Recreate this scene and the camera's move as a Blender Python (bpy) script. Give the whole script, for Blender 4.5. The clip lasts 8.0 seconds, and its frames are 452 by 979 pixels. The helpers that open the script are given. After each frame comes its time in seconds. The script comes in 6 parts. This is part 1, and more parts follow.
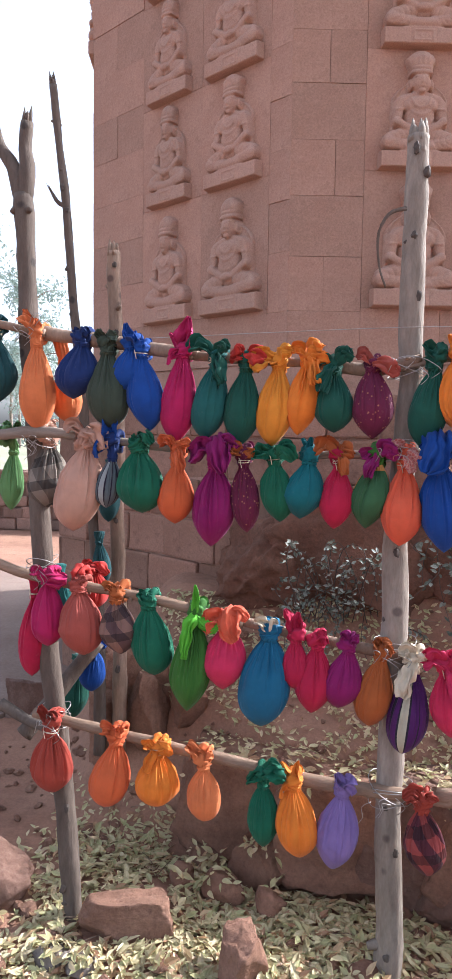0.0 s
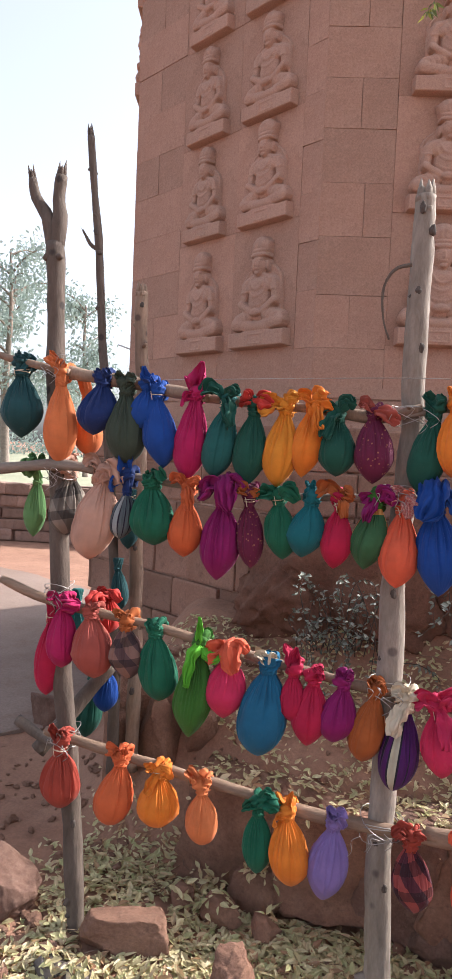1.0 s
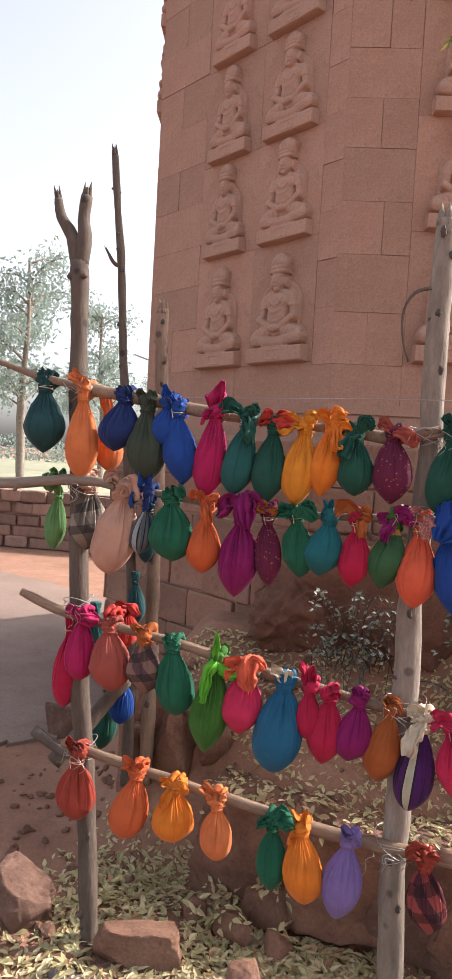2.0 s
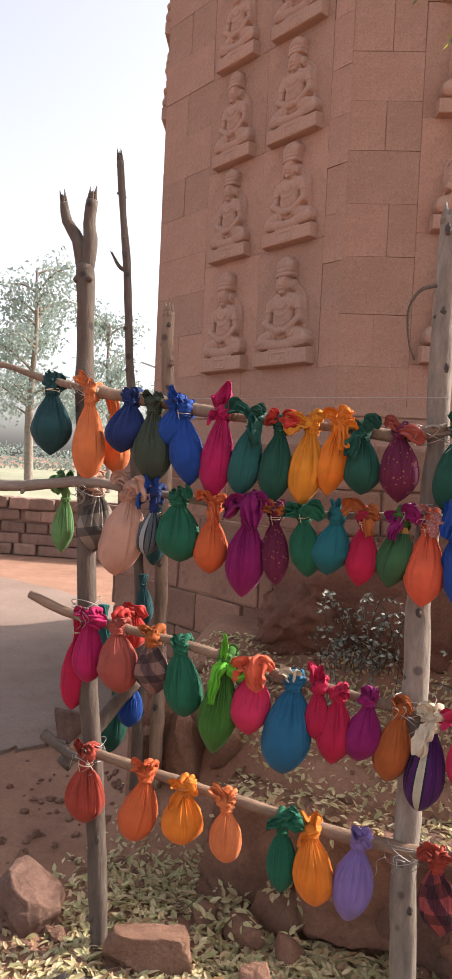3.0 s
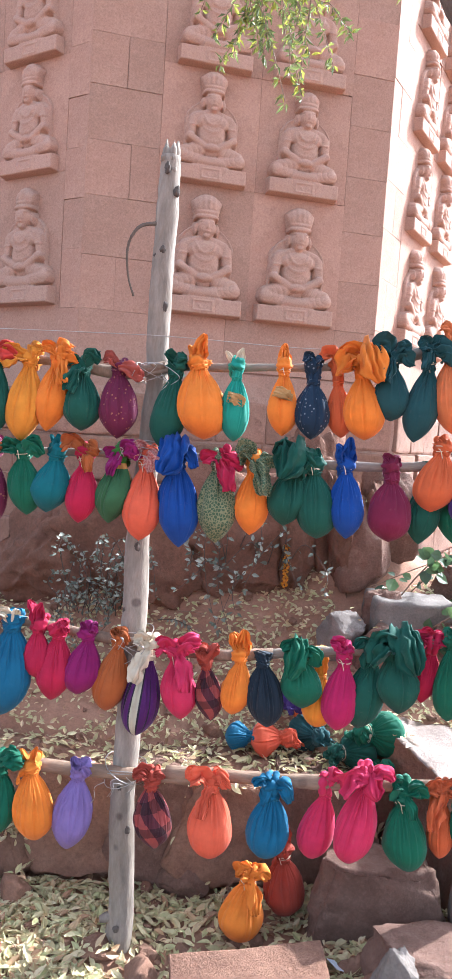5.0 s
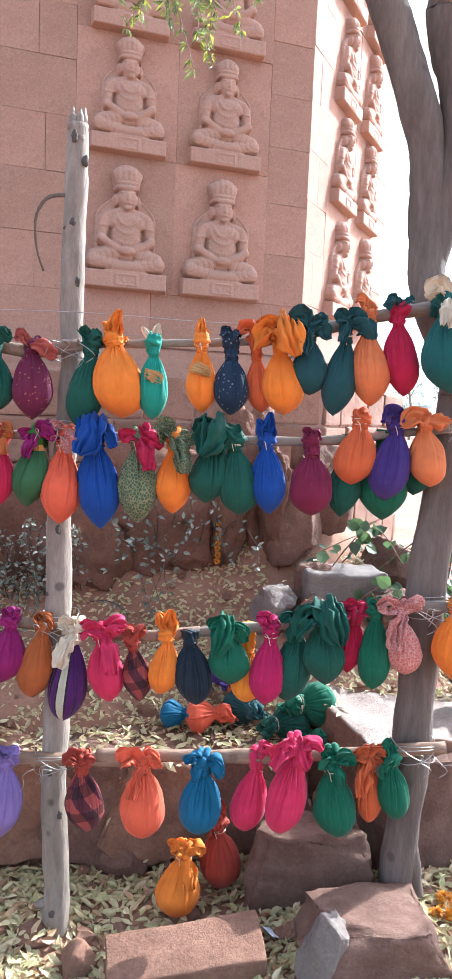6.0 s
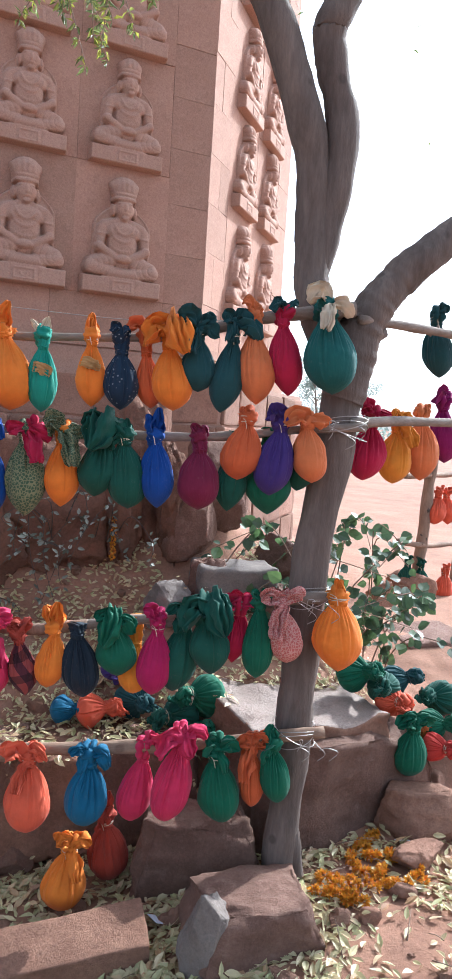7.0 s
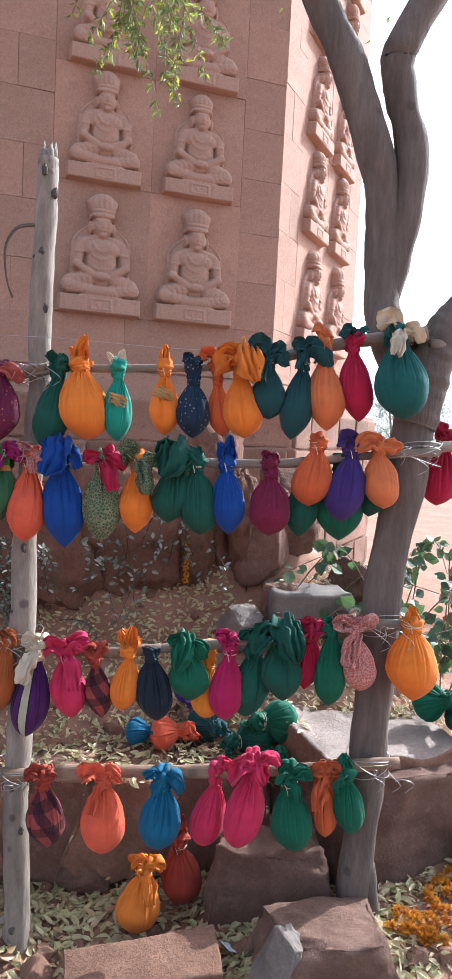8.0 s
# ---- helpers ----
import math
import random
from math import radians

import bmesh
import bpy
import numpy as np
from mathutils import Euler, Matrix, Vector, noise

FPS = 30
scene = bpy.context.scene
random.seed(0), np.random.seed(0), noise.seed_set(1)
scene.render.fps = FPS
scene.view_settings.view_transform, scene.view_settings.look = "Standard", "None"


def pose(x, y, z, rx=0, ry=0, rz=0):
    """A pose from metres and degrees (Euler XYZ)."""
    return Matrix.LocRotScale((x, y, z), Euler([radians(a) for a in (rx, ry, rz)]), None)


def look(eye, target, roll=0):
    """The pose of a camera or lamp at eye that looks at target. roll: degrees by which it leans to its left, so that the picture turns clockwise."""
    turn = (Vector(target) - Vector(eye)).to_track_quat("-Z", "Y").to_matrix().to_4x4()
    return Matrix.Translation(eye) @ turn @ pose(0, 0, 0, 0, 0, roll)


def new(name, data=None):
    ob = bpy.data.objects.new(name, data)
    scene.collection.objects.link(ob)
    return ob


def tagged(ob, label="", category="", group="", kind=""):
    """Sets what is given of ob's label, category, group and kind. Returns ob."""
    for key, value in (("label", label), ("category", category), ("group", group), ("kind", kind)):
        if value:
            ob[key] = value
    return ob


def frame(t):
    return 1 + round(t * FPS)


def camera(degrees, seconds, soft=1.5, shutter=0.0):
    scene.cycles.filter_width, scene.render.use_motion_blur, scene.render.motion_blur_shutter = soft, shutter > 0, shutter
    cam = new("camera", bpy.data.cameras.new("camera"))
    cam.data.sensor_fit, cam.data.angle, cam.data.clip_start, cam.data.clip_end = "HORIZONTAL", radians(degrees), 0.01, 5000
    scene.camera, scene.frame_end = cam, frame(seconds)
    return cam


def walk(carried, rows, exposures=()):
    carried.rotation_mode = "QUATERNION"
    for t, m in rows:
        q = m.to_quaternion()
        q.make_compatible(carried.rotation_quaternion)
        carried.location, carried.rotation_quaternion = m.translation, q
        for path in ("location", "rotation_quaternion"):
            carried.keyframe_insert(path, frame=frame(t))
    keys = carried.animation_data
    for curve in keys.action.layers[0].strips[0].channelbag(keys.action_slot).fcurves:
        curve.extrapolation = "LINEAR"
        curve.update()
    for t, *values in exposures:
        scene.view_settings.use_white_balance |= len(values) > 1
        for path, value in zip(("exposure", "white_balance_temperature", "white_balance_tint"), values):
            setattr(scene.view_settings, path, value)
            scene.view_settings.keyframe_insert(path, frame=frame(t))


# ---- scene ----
cam = camera(34.6, 8.0)
PATH = [
    (0, (1.0155, 0.1786, 1.665), (0.6002, 1.8832, 1.5277), 0.8),
    (0.5, (1.0745, 0.132, 1.6993), (0.565, 1.8137, 1.591), 1.8),
    (1, (1.1528, 0.1082, 1.7389), (0.6336, 1.7873, 1.6412), 2.5),
    (1.5, (1.1502, 0.0854, 1.7688), (0.6019, 1.7556, 1.6958), 3.3),
    (2.8, (1.129, 0.0766, 1.7521), (0.5764, 1.745, 1.665), 3.1),
    (3, (1.1466, 0.0801, 1.7433), (0.5764, 1.7433, 1.6834), 2.7),
    (3.5, (1.1783, 0.0915, 1.7398), (0.7656, 1.8005, 1.6658), 3.7),
    (4, (1.2188, 0.1012, 1.7213), (0.8782, 1.826, 1.6377), 3.1),
    (4.5, (1.2663, 0.1038, 1.7063), (1.1431, 1.8568, 1.6086), 2.9),
    (5, (1.3015, 0.1109, 1.6887), (1.2778, 1.8656, 1.555), 3.8),
    (5.2, (1.3042, 0.1223, 1.6878), (1.3499, 1.877, 1.5576), 3.9),
    (6.3, (1.3807, 0.1355, 1.6984), (1.518, 1.8788, 1.5013), 2.2),
    (6.5, (1.371, 0.1056, 1.6852), (1.5576, 1.848, 1.5224), 2.6),
    (7, (1.4265, 0.0792, 1.6826), (1.7591, 1.7996, 1.5127), 3.7),
    (7.5, (1.4555, 0.0572, 1.6808), (1.7178, 1.7873, 1.5004), 4.0),
    (8, (1.4291, 0.0598, 1.7037), (1.584, 1.8084, 1.5726), 2.9),
]
EXPOSURES = [(0.0, 1.14, 5600, 12), (0.5, 1.00, 5750, 12), (1.5, 0.88, 6250, 14), (3.0, 0.85, 6600, 15), (3.5, 0.99, 6700, 14), (4.5, 1.68, 5700, 10), (5.2, 1.72, 5350, 8), (6.5, 1.34, 5400, 8), (7.0, 0.98, 5350, 7), (8.0, 1.05, 5400, 8)]
walk(cam, [(t, look(eye, target, roll)) for t, eye, target, roll in PATH], EXPOSURES)

# ---- light ----
SUN_DIR = Vector((0.66, 0.47, 0.60)).normalized()
world = bpy.data.worlds.new("world")
scene.world = world
world.use_nodes = True
sky = world.node_tree.nodes.new("ShaderNodeTexSky")
sky.sky_type, sky.sun_disc = "NISHITA", False
sky.sun_elevation = math.asin(SUN_DIR.z)
sky.sun_rotation = math.atan2(SUN_DIR.x, SUN_DIR.y)
sky.dust_density, sky.air_density, sky.ozone_density = 4.0, 1.0, 0.6
back = world.node_tree.nodes["Background"]
back.inputs["Strength"].default_value = 0.15
haze = world.node_tree.nodes.new("ShaderNodeHueSaturation")
haze.inputs["Saturation"].default_value = 0.36
haze.inputs["Value"].default_value = 1.3
world.node_tree.links.new(sky.outputs["Color"], haze.inputs["Color"])
world.node_tree.links.new(haze.outputs["Color"], back.inputs["Color"])
lamp = bpy.data.lights.new("sun", "SUN")
lamp.energy, lamp.angle, lamp.color = 4.5, radians(0.6), (1.0, 0.93, 0.82)
new("sun", lamp).matrix_world = look(SUN_DIR * 50, (0, 0, 0))


# ---- materials ----
def node_mat(name):
    m = bpy.data.materials.new(name)
    m.use_nodes = True
    nt = m.node_tree
    return m, nt, nt.nodes["Principled BSDF"]


def ramp(nt, fac, stops):
    r = nt.nodes.new("ShaderNodeValToRGB")
    els = r.color_ramp.elements
    while len(els) < len(stops):
        els.new(0.5)
    for e, (p, c) in zip(els, stops):
        e.position, e.color = p, (*c, 1)
    nt.links.new(fac, r.inputs["Fac"])
    return r.outputs["Color"]


def noise_node(nt, coord, scale, detail=5, rough=0.6, stretch=None):
    n = nt.nodes.new("ShaderNodeTexNoise")
    n.inputs["Scale"].default_value = scale
    n.inputs["Detail"].default_value = detail
    n.inputs["Roughness"].default_value = rough
    if stretch:
        mp = nt.nodes.new("ShaderNodeMapping")
        mp.inputs["Scale"].default_value = stretch
        nt.links.new(coord, mp.inputs["Vector"])
        coord = mp.outputs["Vector"]
    nt.links.new(coord, n.inputs["Vector"])
    return n.outputs["Fac"]


def mix(nt, fac, a, b, mode="MIX"):
    m = nt.nodes.new("ShaderNodeMix")
    m.data_type, m.blend_type = "RGBA", mode
    for sock, v in ((m.inputs[0], fac), (m.inputs[6], a), (m.inputs[7], b)):
        if isinstance(v, bpy.types.NodeSocket):
            nt.links.new(v, sock)
        elif isinstance(v, (int, float)):
            sock.default_value = v
        else:
            sock.default_value = (*v, 1)
    return m.outputs[2]


def bump(nt, bsdf, fac, strength, dist, prev=None):
    b = nt.nodes.new("ShaderNodeBump")
    b.inputs["Strength"].default_value = strength
    b.inputs["Distance"].default_value = dist
    nt.links.new(fac, b.inputs["Height"])
    if prev is not None:
        nt.links.new(prev, b.inputs["Normal"])
    nt.links.new(b.outputs["Normal"], bsdf.inputs["Normal"])
    return b.outputs["Normal"]


def mineral(name, c1, c2, stain, scale=3.0, grain=90.0, rough=0.9, relief=0.012, by_object=0.25, world_space=False):
    """Stone, earth, plaster: broad mottling, stains, fine grain and pits."""
    m, nt, b = node_mat(name)
    tc = nt.nodes.new("ShaderNodeTexCoord")
    geo = nt.nodes.new("ShaderNodeNewGeometry")
    co = geo.outputs["Position"] if world_space else tc.outputs["Object"]
    broad = noise_node(nt, co, scale, 6, 0.65)
    col = ramp(nt, broad, [(0.3, c1), (0.7, c2)])
    spots = noise_node(nt, co, scale * 4.3, 8, 0.75)
    col = mix(nt, ramp(nt, spots, [(0.52, (0, 0, 0)), (0.72, (0.75, 0.75, 0.75))]), col, stain)
    fine = noise_node(nt, co, grain, 6, 0.8)
    col = mix(nt, 0.55, col, ramp(nt, fine, [(0.3, (0.55, 0.55, 0.55)), (0.7, (1.35, 1.35, 1.35))]), "MULTIPLY")
    if by_object:
        info = nt.nodes.new("ShaderNodeObjectInfo")
        lo, hi = 1 - by_object, 1 + by_object * 0.6
        col = mix(nt, 1.0, col, ramp(nt, info.outputs["Random"], [(0, (lo, lo, lo * 0.97)), (1, (hi, hi * 0.97, hi * 0.94))]), "MULTIPLY")
    nt.links.new(col, b.inputs["Base Color"])
    b.inputs["Roughness"].default_value = rough
    b.inputs["Specular IOR Level"].default_value = 0.25
    n1 = bump(nt, b, spots, 0.6, relief)
    bump(nt, b, fine, 0.5, relief * 0.25, n1)
    return m


def bark(name, c1, c2, dark, stretch=(1, 1, 0.25)):
    m, nt, b = node_mat(name)
    tc = nt.nodes.new("ShaderNodeTexCoord")
    co = tc.outputs["Object"]
    broad = noise_node(nt, co, 9, 6, 0.7, stretch)
    fine = noise_node(nt, co, 60, 6, 0.7, stretch)
    col = ramp(nt, broad, [(0.3, c1), (0.65, c2)])
    vor = nt.nodes.new("ShaderNodeTexVoronoi")
    vor.inputs["Scale"].default_value = 8
    nt.links.new(co, vor.inputs["Vector"])
    col = mix(nt, ramp(nt, vor.outputs["Distance"], [(0.09, (0.85, 0.85, 0.85)), (0.15, (0, 0, 0))]), col, dark)
    col = mix(nt, 0.6, col, ramp(nt, fine, [(0.3, (0.6, 0.6, 0.6)), (0.7, (1.3, 1.3, 1.3))]), "MULTIPLY")
    nt.links.new(col, b.inputs["Base Color"])
    b.inputs["Roughness"].default_value = 0.85
    b.inputs["Specular IOR Level"].default_value = 0.3
    n1 = bump(nt, b, broad, 0.7, 0.014)
    bump(nt, b, fine, 0.6, 0.005, n1)
    return m


def leafy(name, stops, through_light=0.35, rough=0.5):
    """Leaves: each leaf its own tone, some light passing through."""
    m, nt, b = node_mat(name)
    geo = nt.nodes.new("ShaderNodeNewGeometry")
    col = ramp(nt, geo.outputs["Random Per Island"], stops)
    fine = noise_node(nt, geo.outputs["Position"], 60, 4, 0.6)
    col = mix(nt, 0.4, col, ramp(nt, fine, [(0.3, (0.7, 0.7, 0.7)), (0.7, (1.3, 1.3, 1.3))]), "MULTIPLY")
    nt.links.new(col, b.inputs["Base Color"])
    b.inputs["Roughness"].default_value = rough
    tr = nt.nodes.new("ShaderNodeBsdfTranslucent")
    nt.links.new(col, tr.inputs["Color"])
    mx = nt.nodes.new("ShaderNodeMixShader")
    mx.inputs[0].default_value = through_light
    nt.links.new(b.outputs[0], mx.inputs[1])
    nt.links.new(tr.outputs[0], mx.inputs[2])
    nt.links.new(mx.outputs[0], nt.nodes["Material Output"].inputs["Surface"])
    return m


def band(nt, co, axis, scale, width):
    """Woven stripes: 1 inside a stripe, 0 outside, along one axis."""
    sep = nt.nodes.new("ShaderNodeSeparateXYZ")
    nt.links.new(co, sep.inputs[0])
    mul = nt.nodes.new("ShaderNodeMath")
    mul.operation = "MULTIPLY"
    mul.inputs[1].default_value = scale
    nt.links.new(sep.outputs[axis], mul.inputs[0])
    fr = nt.nodes.new("ShaderNodeMath")
    fr.operation = "FRACT"
    nt.links.new(mul.outputs[0], fr.inputs[0])
    lt = nt.nodes.new("ShaderNodeMath")
    lt.operation = "LESS_THAN"
    lt.inputs[1].default_value = width
    nt.links.new(fr.outputs[0], lt.inputs[0])
    return lt.outputs[0]


def cloth(name, c, second=None, pattern="", through_light=0.18, rough=0.8):
    """Thin dyed cotton with weave, faded patches and optional woven pattern."""
    m, nt, b = node_mat(name)
    tc = nt.nodes.new("ShaderNodeTexCoord")
    uv = tc.outputs["UV"]
    ob = tc.outputs["Object"]
    col = c
    if pattern == "plaid":
        mp = nt.nodes.new("ShaderNodeMapping")
        mp.inputs["Rotation"].default_value = (0, 0, 0.35)
        nt.links.new(uv, mp.inputs["Vector"])
        a = band(nt, mp.outputs["Vector"], 0, 4, 0.5)
        d = band(nt, mp.outputs["Vector"], 1, 2.6, 0.4)
        col = mix(nt, a, c, second)
        col = mix(nt, mix(nt, d, (0, 0, 0), (0.6, 0.6, 0.6)), col, (0.01, 0.008, 0.01))
    elif pattern == "stripe":
        col = mix(nt, band(nt, uv, 0, 3, 0.3), c, second)
        col = mix(nt, band(nt, uv, 0, 12, 0.2), col, (0.02, 0.015, 0.03))
    elif pattern in ("dot", "print"):
        v = nt.nodes.new("ShaderNodeTexVoronoi")
        v.inputs["Scale"].default_value = 70 if pattern == "dot" else 110
        nt.links.new(ob, v.inputs["Vector"])
        if pattern == "dot":
            k = ramp(nt, v.outputs["Distance"], [(0.12, (0.6, 0.6, 0.6)), (0.25, (0, 0, 0))])
        else:
            v.feature = "DISTANCE_TO_EDGE"
            k = ramp(nt, v.outputs["Distance"], [(0.05, (0.9, 0.9, 0.9)), (0.15, (0, 0, 0))])
        col = mix(nt, k, c, second)
    elif pattern == "hem":
        col = mix(nt, band(nt, uv, 1, 1.0, 0.12), c, second)
        col = mix(nt, band(nt, uv, 0, 2.0, 0.08), col, second)
    fade = noise_node(nt, ob, 14, 5, 0.6)
    col = mix(nt, 0.6, col, ramp(nt, fade, [(0.3, (0.72, 0.72, 0.74)), (0.7, (1.2, 1.18, 1.16))]), "MULTIPLY")
    dust = noise_node(nt, ob, 45, 6, 0.75)
    col = mix(nt, ramp(nt, dust, [(0.60, (0, 0, 0)), (0.85, (0.14, 0.14, 0.14))]), col, (0.45, 0.36, 0.3))
    nt.links.new(col, b.inputs["Base Color"])
    b.inputs["Roughness"].default_value = rough
    b.inputs["Specular IOR Level"].default_value = 0.25
    b.inputs["Sheen Weight"].default_value = 0.08
    b.inputs["Sheen Roughness"].default_value = 0.5
    weave = noise_node(nt, ob, 900, 2, 0.5)
    wrinkle = noise_node(nt, ob, 34, 5, 0.6, (1, 1, 0.4))
    n0 = bump(nt, b, wrinkle, 0.55, 0.006)
    pleat = noise_node(nt, uv, 1.0, 3, 0.5, (34, 2.2, 1))
    n1 = bump(nt, b, pleat, 0.30, 0.006, n0)
    bump(nt, b, weave, 0.3, 0.0006, n1)
    tr = nt.nodes.new("ShaderNodeBsdfTranslucent")
    nt.links.new(col, tr.inputs["Color"])
    mx = nt.nodes.new("ShaderNodeMixShader")
    mx.inputs[0].default_value = through_light
    nt.links.new(b.outputs[0], mx.inputs[1])
    nt.links.new(tr.outputs[0], mx.inputs[2])
    nt.links.new(mx.outputs[0], nt.nodes["Material Output"].inputs["Surface"])
    return m


SANDSTONE = mineral("sandstone", (0.325, 0.192, 0.145), (0.415, 0.262, 0.202), (0.265, 0.16, 0.122), 2.6, 110, 0.92, 0.006, 0.11)
CARVED = mineral("carved_sandstone", (0.36, 0.222, 0.172), (0.43, 0.28, 0.222), (0.30, 0.18, 0.136), 5, 140, 0.92, 0.003, 0.06)
MORTAR = mineral("mortar", (0.30, 0.185, 0.14), (0.38, 0.25, 0.195), (0.2, 0.11, 0.08), 6, 160, 0.95, 0.004, 0)
PLINTH = mineral("plinth_stone", (0.22, 0.125, 0.09), (0.31, 0.185, 0.14), (0.13, 0.075, 0.055), 4, 90, 0.95, 0.012, 0.25)
EARTH = mineral("red_earth", (0.225, 0.118, 0.078), (0.34, 0.19, 0.128), (0.17, 0.09, 0.062), 1.6, 70, 0.97, 0.02, 0, True)
# Red earth darkened: the shade at the tower foot is in this colour.
MOUND_SHADED = mineral("shaded_mound_earth", (0.125, 0.065, 0.046), (0.20, 0.105, 0.072), (0.085, 0.046, 0.034), 5, 60, 0.97, 0.02, 0.1)
ROCK = mineral("red_rock", (0.185, 0.096, 0.066), (0.335, 0.19, 0.132), (0.125, 0.068, 0.052), 6, 80, 0.9, 0.03, 0.22)
ROCK_DARK = mineral("dark_rock", (0.135, 0.075, 0.056), (0.215, 0.125, 0.095), (0.25, 0.16, 0.125), 6, 90, 0.85, 0.03, 0.2)
ROCK_GREY = mineral("grey_stone", (0.135, 0.112, 0.102), (0.215, 0.18, 0.162), (0.10, 0.082, 0.074), 6, 100, 0.8, 0.008, 0.1)
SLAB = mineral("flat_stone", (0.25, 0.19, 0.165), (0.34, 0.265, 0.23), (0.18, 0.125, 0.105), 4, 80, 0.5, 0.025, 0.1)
BRICKWALL = mineral("low_wall_stone", (0.22, 0.14, 0.11), (0.32, 0.21, 0.17), (0.14, 0.09, 0.08), 6, 60, 0.95, 0.015, 0.35)
GREY_BARK = bark("grey_bark", (0.16, 0.128, 0.102), (0.275, 0.23, 0.19), (0.09, 0.07, 0.06))
DARK_BARK = bark("dark_grey_bark", (0.068, 0.049, 0.038), (0.125, 0.096, 0.077), (0.035, 0.028, 0.025))
KNOT_BARK = bark("knot_bark", (0.05, 0.04, 0.034), (0.10, 0.08, 0.068), (0.03, 0.025, 0.02))
BROWN_BARK = bark("brown_bark", (0.16, 0.105, 0.075), (0.28, 0.195, 0.14), (0.09, 0.06, 0.05))
PALE_WOOD = bark("peeled_wood", (0.155, 0.095, 0.062), (0.27, 0.18, 0.125), (0.16, 0.10, 0.07), (0.25, 1, 1))
DRY_WOOD = bark("dry_wood", (0.155, 0.12, 0.095), (0.27, 0.22, 0.18), (0.13, 0.10, 0.08), (0.25, 1, 1))
TREE_BARK = bark("tree_bark", (0.085, 0.066, 0.056), (0.165, 0.13, 0.11), (0.075, 0.058, 0.05), (1, 1, 0.18))
LITTER = leafy("dry_leaves", [(0.0, (0.34, 0.28, 0.14)), (0.3, (0.58, 0.50, 0.29)), (0.5, (0.40, 0.40, 0.19)), (0.74, (0.64, 0.54, 0.34)), (0.9, (0.46, 0.30, 0.16)), (1.0, (0.30, 0.16, 0.09))], 0.3, 0.5)
VINE_LEAF = leafy("vine_leaves", [(0.0, (0.07, 0.085, 0.06)), (0.5, (0.15, 0.165, 0.125)), (1.0, (0.27, 0.28, 0.23))], 0.2, 0.55)
GREEN_LEAF = leafy("green_leaves", [(0.0, (0.035, 0.062, 0.034)), (0.5, (0.062, 0.105, 0.052)), (1.0, (0.10, 0.17, 0.06))], 0.38, 0.45)
TWIG_LEAF = leafy("twig_leaves", [(0.0, (0.10, 0.13, 0.05)), (0.5, (0.18, 0.22, 0.07)), (1.0, (0.36, 0.38, 0.06))], 0.5, 0.5)
# Paled and greyed: the distance haze is put into these leaf colours.
HAZED_LEAF = leafy("hazed_far_leaves", [(0.0, (0.22, 0.28, 0.25)), (1.0, (0.36, 0.42, 0.37))], 0.45, 0.7)
PETAL = leafy("marigold_petals", [(0.0, (0.55, 0.16, 0.01)), (0.6, (0.65, 0.30, 0.01)), (1.0, (0.35, 0.18, 0.03))], 0.2, 0.7)
WIRE = node_mat("wire")[0]
WIRE.node_tree.nodes["Principled BSDF"].inputs["Base Color"].default_value = (0.35, 0.33, 0.31, 1)
WIRE.node_tree.nodes["Principled BSDF"].inputs["Metallic"].default_value = 0.8
WIRE.node_tree.nodes["Principled BSDF"].inputs["Roughness"].default_value = 0.45

DYES = {
    "dkteal": ((0.016, 0.066, 0.072), "dark teal"), "teal": ((0.016, 0.105, 0.098), "teal"), "teal2": ((0.01, 0.125, 0.145), "peacock teal"),
    "mint": ((0.03, 0.27, 0.20), "mint green"), "peach": ((0.62, 0.185, 0.062), "faded orange"), "orange": ((0.7, 0.205, 0.022), "saffron orange"),
    "navy": ((0.012, 0.03, 0.125), "navy blue"), "olive": ((0.045, 0.062, 0.042), "dark olive"), "blue": ((0.01, 0.058, 0.27), "bright blue"),
    "magenta": ((0.4, 0.012, 0.095), "magenta"), "dkgreen": ((0.012, 0.08, 0.055), "bottle green"), "yellow": ((0.66, 0.255, 0.025), "golden yellow"),
    "rust": ((0.55, 0.115, 0.035), "rust orange"), "crimson": ((0.42, 0.012, 0.055), "crimson"), "palegreen": ((0.12, 0.25, 0.09), "pale green"),
    "beige": ((0.48, 0.28, 0.205), "dusty beige"), "green": ((0.012, 0.115, 0.062), "emerald green"), "purple": ((0.225, 0.008, 0.105), "purple magenta"),
    "coral": ((0.64, 0.115, 0.055), "coral red"), "maroon": ((0.16, 0.012, 0.045), "maroon"), "violet": ((0.055, 0.03, 0.17), "violet"),
    "rosebrown": ((0.34, 0.075, 0.055), "rose brown"), "red": ((0.5, 0.045, 0.035), "red"), "olive_green": ((0.045, 0.15, 0.022), "leaf green"),
    "pink": ((0.54, 0.028, 0.095), "hot pink"), "ocean": ((0.014, 0.115, 0.215), "ocean blue"), "brown_orange": ((0.36, 0.095, 0.022), "brown orange"),
    "ink": ((0.012, 0.022, 0.035), "blue black"), "brick": ((0.33, 0.05, 0.03), "brick red"), "lavender": ((0.22, 0.15, 0.36), "lavender"),
    "gold": ((0.50, 0.30, 0.12), "gold"), "cream": ((0.62, 0.52, 0.38), "cream"), "lime": ((0.13, 0.46, 0.035), "lime green"),
}
